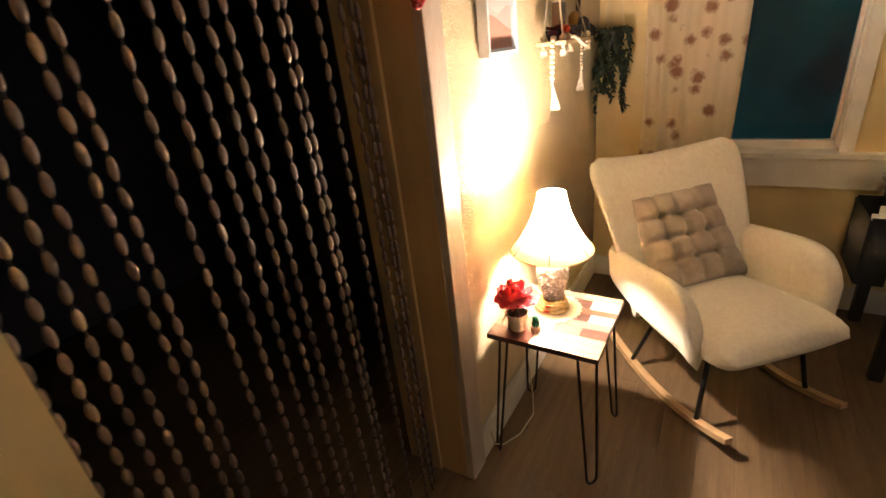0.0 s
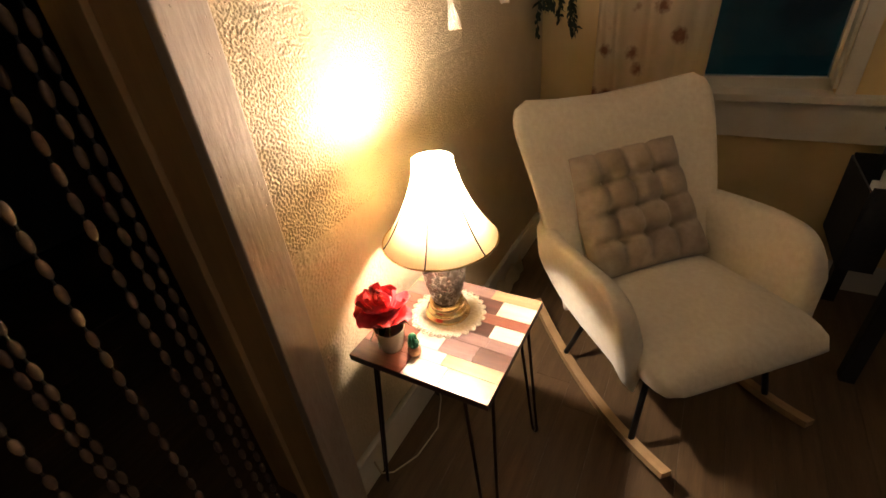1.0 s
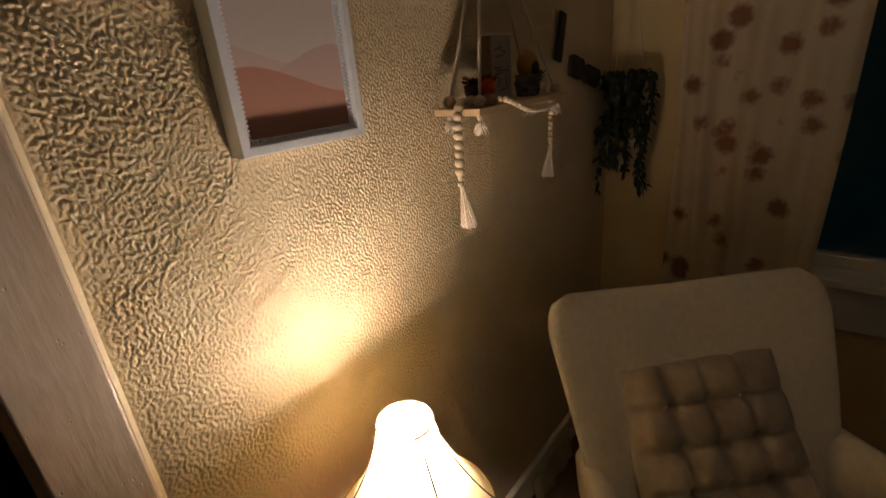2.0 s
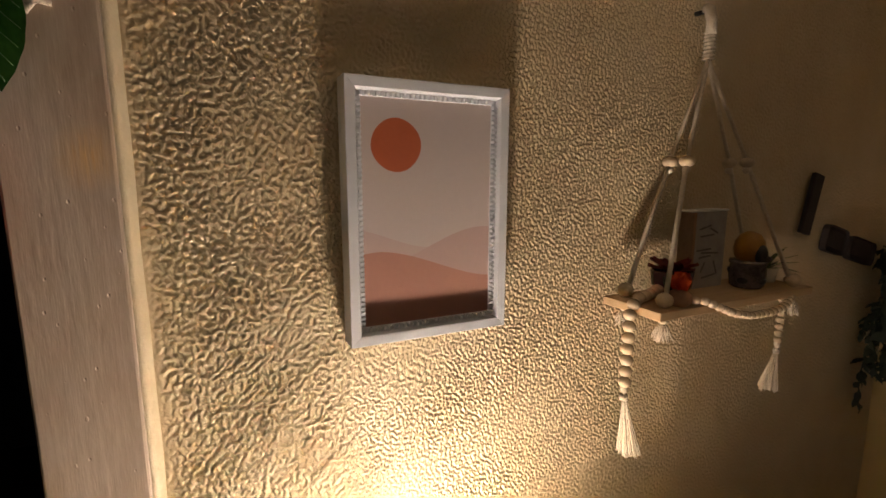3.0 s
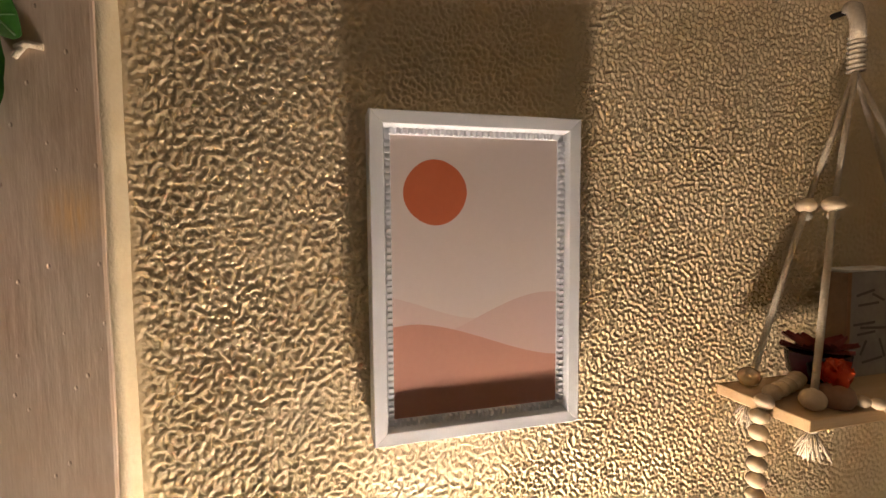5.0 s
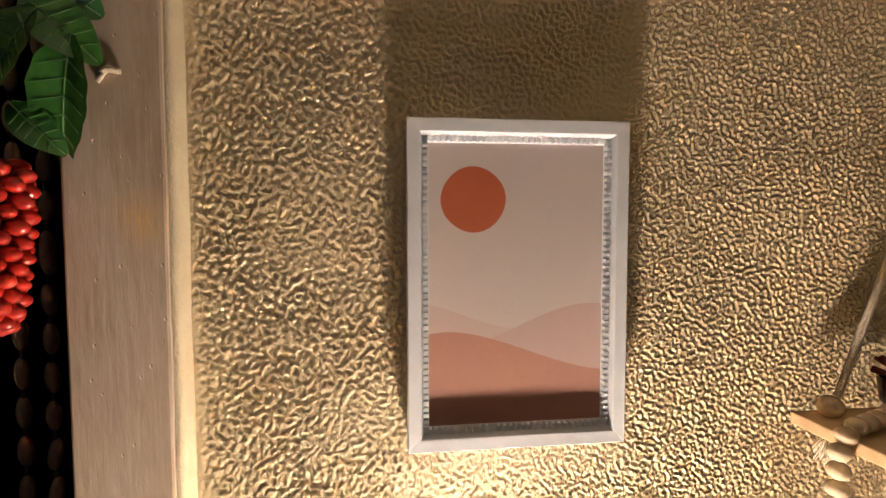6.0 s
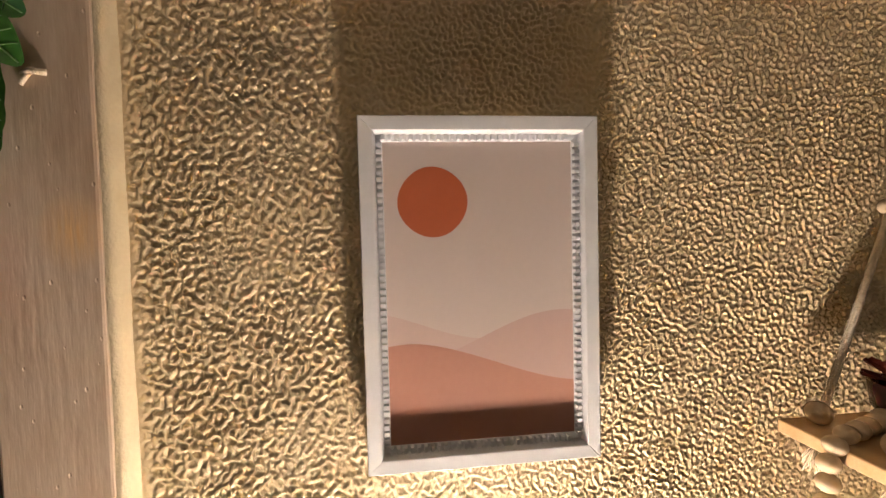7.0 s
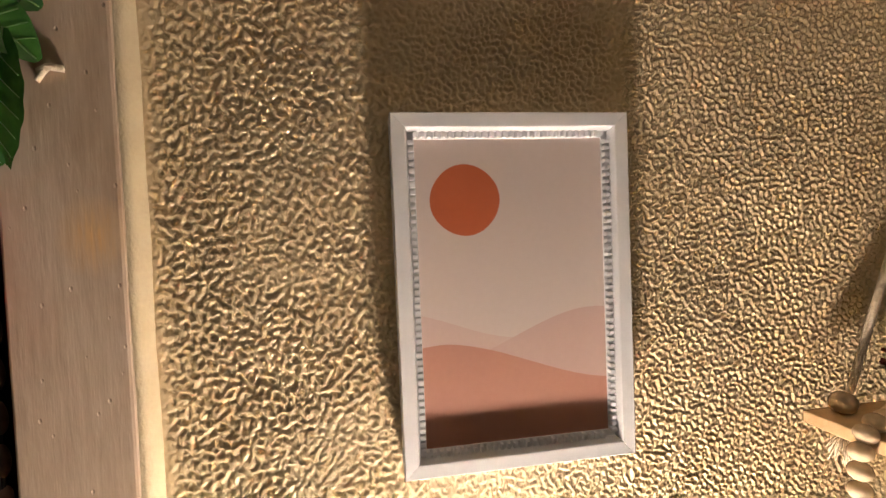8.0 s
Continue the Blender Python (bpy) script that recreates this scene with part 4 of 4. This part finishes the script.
def garland():
    t = thing("bead_garland", pose(0, 0, SZ), "natural wooden bead garland with tassels draped over the shelf", "bead garland")
    r = 0.0098
    def curve(points, step):
        pts, out, left = [Vector(p) for p in points], [], 0.0
        for a, b in zip(pts, pts[1:]):
            d, L = (b - a), (b - a).length
            while left < L:
                out.append(a + d * (left / L))
                left += step
            left -= L
        return out
    lay = [(0.090, 0.6175, -0.118), (0.092, 0.617, -0.05), (0.093, 0.617, -0.004), (0.092, 0.630, 0.010), (0.086, 0.652, 0.0105), (0.079, 0.672, 0.0105), (0.072, 0.692, 0.0105), (0.064, 0.706, 0.0105)]
    swag = [(0.132, 0.704, 0.009), (0.141, 0.716, 0.008), (0.148, 0.738, -0.002), (0.151, 0.768, -0.014), (0.150, 0.811, -0.023), (0.148, 0.860, -0.025), (0.144, 0.905, -0.022), (0.134, 0.940, -0.014), (0.120, 0.972, -0.004), (0.100, 1.000, 0.006), (0.090, 1.010, 0.002)]
    drop = [(0.087, 1.0115, -0.010), (0.086, 1.012, -0.115)]
    bm = bmesh.new()
    ball(bm, (0, 0, 0), (r, r, r * 0.86), 14, 9)
    me = mesh_of(bm, "bead", BEADWOOD)
    for line, size in ((lay, 1.0), (swag, 0.72), (drop, 0.74)):
        for p in curve(line, r * 1.80 * size):
            again("bead", me, t, Matrix.Translation(p) @ pose(0, 0, 0, 8 * math.sin(p.y * 300), 8 * math.cos(p.z * 210), 0) @ Matrix.Scale(size, 4))
    for top, ln, lean in ((Vector((0.090, 0.6175, -0.128)), 0.105, (0.006, 0.012)), (Vector((0.086, 1.012, -0.122)), 0.09, (-0.004, -0.008))):
        rng = random.Random(int(ln * 1000))
        bm = bmesh.new()
        ball(bm, top, (0.006, 0.006, 0.008), 10, 7)
        for _ in range(110):
            a, q = rng.uniform(0, 2 * math.pi), math.sqrt(rng.random())
            d = Vector((q * 0.018 * math.cos(a) + lean[0], q * 0.018 * math.sin(a) + lean[1], -ln * rng.uniform(0.93, 1.02)))
            tube(bm, [top, top + Vector((d.x * 0.35, d.y * 0.35, d.z * 0.4)), top + d], 0.0008, 4)
        tube(bm, [top + Vector((0, 0, -0.010)), top + Vector((0, 0, -0.018))], 0.0062, 10)
        part("tassel", bm, ROPE, t, "cotton yarn tassel")


garland()


def shelf_things():
    # orange paper rose on a small dark pine-cone base
    t = thing("paper_rose", pose(0.118, 0.688, SZ + 0.0005), "small orange rose on a dark woven base", "ornament")
    bm = bmesh.new()
    lathe(bm, [(0.0, 0.0), (0.013, 0.0), (0.017, 0.008), (0.015, 0.018), (0.008, 0.024), (0.0, 0.024)], 18)
    part("base", bm, CLAY, t, "dark woven base")
    rng = random.Random(9)
    for layer, (count, tilt) in enumerate(((5, 30), (5, 55), (3, 78))):
        for k in range(count):
            bm = bmesh.new()
            petal(bm, Matrix.Translation((0, 0, 0.021 + 0.002 * layer)) @ pose(0, 0, 0, 0, 0, 360 * k / count + 31 * layer) @ pose(0, 0, 0, rng.uniform(-9, 9), -tilt, 0), 0.023, 0.024, 0.5)
            part("petal", bm, ORANGE, t)
    t = thing("dark_flower", pose(0.094, 0.700, SZ + 0.0005), "dark dried flower head", "ornament")
    for k in range(14):
        bm = bmesh.new()
        petal(bm, Matrix.Translation((0, 0, 0.016)) @ pose(0, 0, 0, 0, 0, 137 * k) @ pose(0, 0, 0, 0, -10 - 5 * k, 0), 0.021, 0.018, 0.5)
        part("petal", bm, BLACKCLOTH, t)
    bm = bmesh.new()
    lathe(bm, [(0.0, 0.0), (0.008, 0.0), (0.006, 0.016), (0.0, 0.017)], 12)
    part("base", bm, CLAY, t)
    # plum glass candle bowl
    t = thing("candle_bowl", pose(0.056, 0.747, SZ + 0.0005), "plum glass candle bowl with a red flower rim", "candle holder")
    bm = bmesh.new()
    lathe(bm, [(0.0, 0.0), (0.022, 0.0), (0.030, 0.012), (0.033, 0.036), (0.031, 0.037), (0.027, 0.014), (0.0, 0.008)], 28)
    part("bowl", bm, PURPLE, t)
    for k in range(9):
        bm = bmesh.new()
        petal(bm, Matrix.Translation((0, 0, 0.036)) @ pose(0, 0, 0, 0, 0, 40 * k) @ pose(0, 0, 0, 0, -4 - (k % 3) * 7, 0), 0.040, 0.026, 0.15)
        part("petal", bm, DIMPETAL, t)
    # a small grey box with a line drawing
    t = thing("gift_box", pose(0.034, 0.784, SZ + 0.0005), "small grey cardboard box printed with a line drawing", "box")
    card = mat("grey card", (0.40, 0.37, 0.33), (0.30, 0.27, 0.24), 0.8, scale=50)
    part("box_body", boxed((0.0, 0.0015, 0), (0.0270, 0.084, 0.130), 0.001), card, t, smooth=False)
    part("box_side", boxed((0.0, 0.0, 0.001), (0.0270, 0.0014, 0.129), 0.0003), mat("brown card", (0.30, 0.20, 0.12), (0.22, 0.14, 0.08), 0.8, scale=60), t, "plain brown side", smooth=False)
    part("box_edge", boxed((0.0272, 0.0, 0), (0.0284, 0.005, 0.130), 0.0004), CLAY, t, "red-brown edge strip", smooth=False)
    part("box_lid", boxed((-0.001, -0.001, 0.1304), (0.0290, 0.085, 0.1335), 0.0008), PAPER, t, "pale lid", smooth=False)
    for k, (z, y, w, tilt) in enumerate(((0.104, 0.030, 0.030, 12), (0.098, 0.052, 0.022, -24), (0.090, 0.036, 0.034, 4), (0.066, 0.030, 0.036, 3), (0.060, 0.046, 0.044, -3), (0.054, 0.034, 0.030, 5), (0.036, 0.030, 0.020, 62), (0.034, 0.062, 0.026, -66), (0.020, 0.046, 0.034, 8))):
        part("ink_bar", boxed((0.0, -w / 2, -0.0015), (0.0006, w / 2, 0.0015), 0.0, pose(0.0271, y, z, tilt, 0, 0)), INK, t, smooth=False)
    # amber bird figure, and a dark cup
    t = thing("amber_figurine", pose(0.086, 0.897, SZ + 0.0005), "amber and black glazed figurine on a smoky glass jar", "figurine")
    bm = bmesh.new()
    lathe(bm, [(0.0, 0.0), (0.022, 0.0), (0.026, 0.004), (0.028, 0.020), (0.027, 0.040), (0.029, 0.044), (0.028, 0.047), (0.0, 0.046)], 28)
    jar = part("jar", bm, mat("smoky grey glass", (0.16, 0.14, 0.13), (0.07, 0.055, 0.05), 0.2, scale=50, fine=200, bump=0.0), t, "smoky grey glass jar")
    for k in range(5):
        bm = bmesh.new()
        ball(bm, (0.0262 * math.cos(k * 1.25), 0.0262 * math.sin(k * 1.25), 0.014 + 0.014 * (k % 2)), (0.004, 0.009, 0.006), 10, 6, pose(0, 0, 0, 0, 0, math.degrees(k * 1.25)))
        part("dark_motif", bm, BLACKPAINT, jar)
    bm = bmesh.new()
    lathe(bm, [(0.0, 0.046), (0.017, 0.046), (0.022, 0.054), (0.024, 0.066), (0.022, 0.080), (0.015, 0.091), (0.006, 0.096), (0.0, 0.097)], 24)
    part("body", bm, FIGURE, t, "amber glazed domed body")
    bm = bmesh.new()
    ball(bm, (0.020, -0.002, 0.060), (0.010, 0.012, 0.016), 14, 9)
    ball(bm, (0.022, 0.008, 0.050), (0.008, 0.018, 0.006), 12, 8)
    part("wing", bm, BLACKPAINT, t, "black glazed wing")
    t = thing("air_plant", pose(0.075, 0.972, SZ + 0.0005), "pale spiky air plant in a small white cup", "plant")
    bm = bmesh.new()
    lathe(bm, [(0.0, 0.0), (0.014, 0.0), (0.018, 0.026), (0.016, 0.026), (0.0, 0.022)], 18)
    part("cup", bm, CERAMIC, t)
    for k in range(13):
        bm = bmesh.new()
        leaf_blade(bm, Matrix.Translation((0, 0, 0.022)) @ pose(0, 0, 0, 0, 0, 137.5 * k) @ pose(0, 0, 0, 0, -25 - 4 * k, 0), 0.05, 0.007, 0.4)
        part("leaf", bm, LEAF, t)


shelf_things()


# ---- dark wall sign, hanging plant, window curtain ----
t = thing("wall_sign", pose(0.006, 1.17, 1.43), "dark cut-out script sign fixed to the plaster wall", "wall sign")
part("bar", boxed((0, 0.0, 0.075), (0.010, 0.035, 0.205), 0.002, pose(0, 0, 0, -14, 0, 0)), SIGNBLACK, t, smooth=False)
part("bar", boxed((0, 0.10, 0.055), (0.010, 0.19, 0.115), 0.012, pose(0, 0, 0, -14, 0, 0)), SIGNBLACK, t, smooth=False)
part("bar", boxed((0, 0.21, 0.055), (0.010, 0.33, 0.11), 0.012, pose(0, 0, 0, -14, 0, 0)), SIGNBLACK, t, smooth=False)


def hanging_plant():
    c = Vector((0.095, 1.545, 1.40))
    t = thing("hanging_plant", pose(*c), "dark trailing plant in a hanging pot near the corner", "hanging plant")
    bm = bmesh.new()
    lathe(bm, [(0.0, -0.06), (0.035, -0.06), (0.055, 0.0), (0.058, 0.035), (0.052, 0.035), (0.0, 0.02)], 24)
    part("pot", bm, BLACKPAINT, t, "dark pot")
    for k in range(3):
        a = 2 * math.pi * k / 3
        bm = bmesh.new()
        tube(bm, [(0.056 * math.cos(a), 0.056 * math.sin(a), 0.03), (0.0, 0.0, 0.36), (0.0, 0.04, 0.44)], 0.0018, 5)
        part("hanger_cord", bm, ROPE, t, "thin hanging cord")
    part("bracket", boxed((-0.015, 0.03, 0.33), (0.015, 0.104, 0.42), 0.003), BLACKPAINT, t, "dark wall bracket", smooth=False)
    rng = random.Random(21)
    for k in range(17):
        a = 2 * math.pi * k / 17 + rng.uniform(-0.15, 0.15)
        ln = rng.choice((0.16, 0.22, 0.30, 0.36, 0.40))
        out = 0.055 + rng.uniform(0, 0.025)
        path = [Vector((0.03 * math.cos(a), 0.03 * math.sin(a), 0.03)), Vector((out * math.cos(a), out * math.sin(a), 0.055))]
        for q in np.linspace(0.1, 1, 9):
            path.append(Vector(((out + 0.018 * math.sin(q * 5 + k)) * math.cos(a), (out + 0.012 * math.sin(q * 4 + k)) * math.sin(a), 0.05 - ln * q)))
        bm = bmesh.new()
        tube(bm, path, 0.0016, 5)
        for p, nx in zip(path[1:], path[2:]):
            for _ in range(7):
                m = Matrix.Translation(p.lerp(nx, rng.random())) @ pose(0, 0, 0, rng.uniform(-50, 50), rng.uniform(10, 80), rng.uniform(0, 360))
                leaf_blade(bm, m, rng.uniform(0.018, 0.034), rng.uniform(0.012, 0.020), 0.3, 0.2, 3, 2)
        part("vine", bm, DARKLEAF, t)


hanging_plant()


def window_curtain():
    t = thing("window_curtain", pose(0, 0, 0), "sheer cream curtain printed with brown blossoms", "curtain")
    a, b, lo, hi = 0.24, 0.665, 0.30, 2.10
    def fn(u, v):
        q = a + (b - a) * u
        fold = 0.016 * math.sin(u * 19 + 0.8 * math.sin(v * 3)) + 0.006 * math.sin(u * 43 + v * 2)
        return (q + 0.012 * math.sin(v * 4 + u * 6) + (0.03 * (v - 0.5) if u > 0.9 else 0), 1.565 + fold, lo + (hi - lo) * v)
    bm = bmesh.new()
    sheet(bm, fn, 120, 24)
    part("cloth", bm, SHEER, t)
    bm = bmesh.new()
    tube(bm, [(0.12, 1.565, 2.11), (2.05, 1.565, 2.11)], 0.010, 12)
    part("curtain_rod", bm, BLACKMETAL, t, "dark metal curtain rod")


window_curtain()


# ---- desk and felt basket ----
def desk():
    t = thing("desk", pose(1.26, 1.03, 0), "dark desk with slim black legs under the window", "desk")
    part("desktop", boxed((0, 0, 0.715), (1.15, 0.56, 0.74), 0.004), DESKWOOD, t, "dark glossy veneered top", smooth=False)
    for x, y in ((0.02, 0.02), (1.09, 0.02), (0.02, 0.50), (1.09, 0.50)):
        part("leg", boxed((x, y, 0), (x + 0.045, y + 0.045, 0.715), 0.003), BLACKPAINT, t, smooth=False)
    part("apron", boxed((0.03, 0.03, 0.63), (1.12, 0.05, 0.715), 0.002), BLACKPAINT, t, smooth=False)
    part("apron", boxed((0.03, 0.05, 0.63), (0.05, 0.52, 0.715), 0.002), BLACKPAINT, t, smooth=False)


desk()


def felt_basket():
    t = thing("felt_basket", pose(1.16, 1.12, 0.40), "black felt basket with white papers, hung on the desk", "basket")
    w, d, h, th = 0.095, 0.30, 0.275, 0.006
    for name, lo, hi in (("side", (0, 0, 0), (th, d, h)), ("side", (w - th, 0, 0), (w, d, h + 0.03)), ("end", (th, 0, 0), (w - th, th, h + 0.01)), ("end", (th, d - th, 0), (w - th, d, h + 0.01)), ("bottom", (th, th, 0), (w - th, d - th, th))):
        part(name, boxed(lo, hi, 0.002), BLACKCLOTH, t, smooth=False)
    bm = bmesh.new()
    tube(bm, [(w - 0.003, 0.05, h + 0.02), (w + 0.012, 0.06, 0.325), (w + 0.012, 0.18, 0.325), (w - 0.003, 0.19, h + 0.02)], 0.004, 8)
    part("strap", bm, BLACKCLOTH, t, "felt hanging strap")
    p = thing("paper_bundle", pose(1.16, 1.12, 0.407), "rolled white papers standing in the basket", "papers")
    for k, (x, y, a) in enumerate(((0.03, 0.07, 8), (0.05, 0.085, -4), (0.055, 0.11, 5))):
        bm = bmesh.new()
        tube(bm, [(x, y, 0.0), (x + 0.004 * k, y, 0.12), (x + 0.006, y + math.radians(a) * 0.2, 0.262 + 0.012 * k)], 0.014, 10)
        part("paper_roll", bm, PAPER, p)


felt_basket()


# ---- leaf and berry swag at the casing ----
def leaf_at(base, tip, normal, width, curl=0.15, fold=0.3):
    base, tip, normal = Vector(base), Vector(tip), Vector(normal)
    X = (tip - base).normalized()
    Y = normal.cross(X).normalized()
    Z = X.cross(Y)
    m = Matrix.Translation(base) @ Matrix((X, Y, Z)).transposed().to_4x4()
    bm = bmesh.new()
    return leaf_blade(bm, m, (tip - base).length, width, curl, fold, 16, 8)


def swag():
    t = thing("leaf_swag", pose(0.055, -0.125, 1.70), "green leaf swag with red berries hung beside the doorway", "swag")
    bm = bmesh.new()
    tube(bm, [(-0.035, -0.03, 0.36), (-0.01, -0.03, 0.2), (0.0, -0.01, 0.08), (0.0, -0.005, -0.03)], 0.004, 7)
    part("stem", bm, LEAF, t, "wired green stem")
    for base, tip, normal, width in (
            ((-0.005, 0.033, 0.118), (-0.011, 0.083, 0.072), (1, 0.15, 0.45), 0.050),
            ((-0.009, 0.065, 0.090), (-0.023, 0.034, -0.016), (1, -0.1, 0.1), 0.062),
            ((0.003, 0.047, 0.105), (0.007, -0.003, 0.035), (1, -0.3, 0.1), 0.056),
            ((-0.015, 0.040, 0.140), (-0.017, 0.082, 0.112), (1, 0, 0.1), 0.050),
            ((-0.021, 0.007, 0.035), (-0.019, 0.047, -0.006), (1, 0.1, 0.2), 0.036),
            ((0.005, -0.015, 0.120), (0.011, -0.095, 0.060), (1, -0.2, 0.2), 0.058),
            ((0.005, -0.015, 0.060), (0.011, -0.080, -0.010), (1, -0.2, 0.2), 0.055),
            ((0.005, 0.005, 0.200), (0.005, 0.075, 0.175), (1, 0, 0.3), 0.056),
            ((0.005, -0.015, 0.200), (0.005, -0.105, 0.170), (1, 0, 0.2), 0.056),
            ((0.000, -0.015, 0.250), (0.005, 0.050, 0.290), (1, 0, 0.2), 0.055),
            ((0.000, -0.025, 0.260), (0.005, -0.095, 0.280), (1, 0, 0.2), 0.055)):
        lf = part("leaf", leaf_at(base, tip, normal, width), GLOSSLEAF, t, "glossy green leaf")
        b0, b1, nn = Vector(base), Vector(tip), Vector(normal).normalized()
        ax = (b1 - b0).normalized()
        sd = nn.cross(ax).normalized()
        nn = ax.cross(sd)
        L = (b1 - b0).length
        def on(u, q):
            w = width / 2 * (math.sin(math.pi * min(u * 0.94 + 0.03, 1.0)) ** 0.75) * (1 - 0.25 * u) * q
            return b0 + ax * (u * L) + sd * w + nn * (0.3 * abs(w) - 0.15 * L * u * u + 0.0009)
        bm = bmesh.new()
        tube(bm, [on(u, 0.0) for u in np.linspace(0.0, 0.97, 12)], 0.0007, 5)
        for u in (0.18, 0.32, 0.46, 0.60, 0.74):
            for q in (-1, 1):
                tube(bm, [on(u + 0.10 * k, q * 0.85 * k) for k in (0.0, 0.35, 0.7, 1.0)], 0.0004, 4)
        part("vein", bm, VEIN, lf, "pale leaf veins")
    rng = random.Random(4)
    for k in range(84):
        q = k / 83
        a = 2.4 * k
        r = 0.021 * math.sqrt(max(0.02, 1 - q ** 1.8)) * (0.75 if k < 6 else 1.0)
        bm = bmesh.new()
        w = 0.0066 * rng.uniform(0.9, 1.1)
        ball(bm, (0, 0, 0), (w * 1.45, w, w), 12, 8)
        bmesh.ops.transform(bm, verts=bm.verts, matrix=Matrix.Translation((-0.015 + r * math.cos(a), -0.004 + r * math.sin(a), -0.016 - 0.142 * q)) @ pose(0, 0, 0, 0, rng.uniform(0, 25), math.degrees(a)))
        part("berry", bm, BERRY, t)
    # small pale chip at the casing surface, drawn as a forked stub
    bm = bmesh.new()
    tube(bm, [(-0.032, 0.072, 0.066), (-0.029, 0.080, 0.069), (-0.031, 0.090, 0.068)], 0.003, 6)
    tube(bm, [(-0.030, 0.079, 0.069), (-0.030, 0.071, 0.058)], 0.002, 6)
    part("pale_chip", bm, ROPE, t, "small pale chip on the casing")


swag()


# ---- bead curtain in the doorway ----
def bead_curtain():
    t = thing("bead_curtain", pose(-0.087, 0, 0), "doorway curtain of brown wooden bead strands", "bead curtain")
    part("rail", boxed((-0.012, DOOR_L + 0.001, 2.0), (0.012, DOOR_R - 0.001, 2.03), 0.002), JAMB, t, "brown wooden curtain rail", smooth=False)
    bm = bmesh.new()
    ball(bm, (0, 0, 0), (0.0073, 0.0073, 0.0182), 10, 8)
    bead = mesh_of(bm, "bead", CURTAINBEAD)
    pitch = 0.0445

    def run(lo, hi):
        b = bmesh.new()
        z = hi
        while z > lo:
            ball(b, (0, 0, z), (0.0073, 0.0073, 0.0182), 8, 6)
            z -= pitch
        return b
    upper, lower = mesh_of(run(1.60, 1.96), "upper_strand_run", CURTAINBEAD), mesh_of(run(0.04, 0.92), "lower_strand_run", CURTAINBEAD)
    bm = bmesh.new()
    tube(bm, [(0, 0, 0.03), (0, 0, 2.0)], 0.0019, 6)
    string = mesh_of(bm, "strand", BLACKCLOTH)
    rng = random.Random(12)
    for y in (-0.966, -0.927, -0.891, -0.855, -0.805, -0.777, -0.701, -0.653, -0.604, -0.563, -0.528, -0.464, -0.412, -0.396, -0.319, -0.245, -0.208, -0.181):
        dx, dz = rng.uniform(-0.006, 0.006), rng.uniform(0, pitch)
        s = again("strand", string, t, pose(dx, y, 0))
        for me, nm in ((upper, "upper_strand_run"), (lower, "lower_strand_run")):
            tagged(again(nm, me, s, pose(0, 0, min(dz, 0.035))), kind="stuff")
        z = 0.92 + pitch * 1
        while z < 1.59:
            again("bead", bead, s, pose(0, 0, z + min(dz, 0.035), rng.uniform(-6, 6), rng.uniform(-6, 6), 0))
            z += pitch


bead_curtain()


# ---- floor planks ----
def planks():
    fl = thing("floor", pose(0, 0, 0), "brown wood plank floor", "floor", kind="structure")
    w, gap = 0.125, 0.0005
    meshes = {}
    rng = random.Random(2)
    x = -2.8
    k = 0
    while x < X1:
        y = Y0 + rng.uniform(-0.9, -0.1)
        while y < Y1:
            ln = rng.choice((0.9, 1.2, 1.5))
            lo, hi = max(y, Y0), min(y + ln, Y1 - 0.001)
            if hi - lo > 0.05:
                key = round(hi - lo, 3)
                if key not in meshes:
                    meshes[key] = mesh_of(boxed((0, 0, -0.015), (w - gap, key - gap, 0.0), 0.0004), "plank", PLANK, False)
                again("plank", meshes[key], fl, pose(x, lo, rng.uniform(-0.0004, 0.0)))
            y += ln
        x += w


planks()
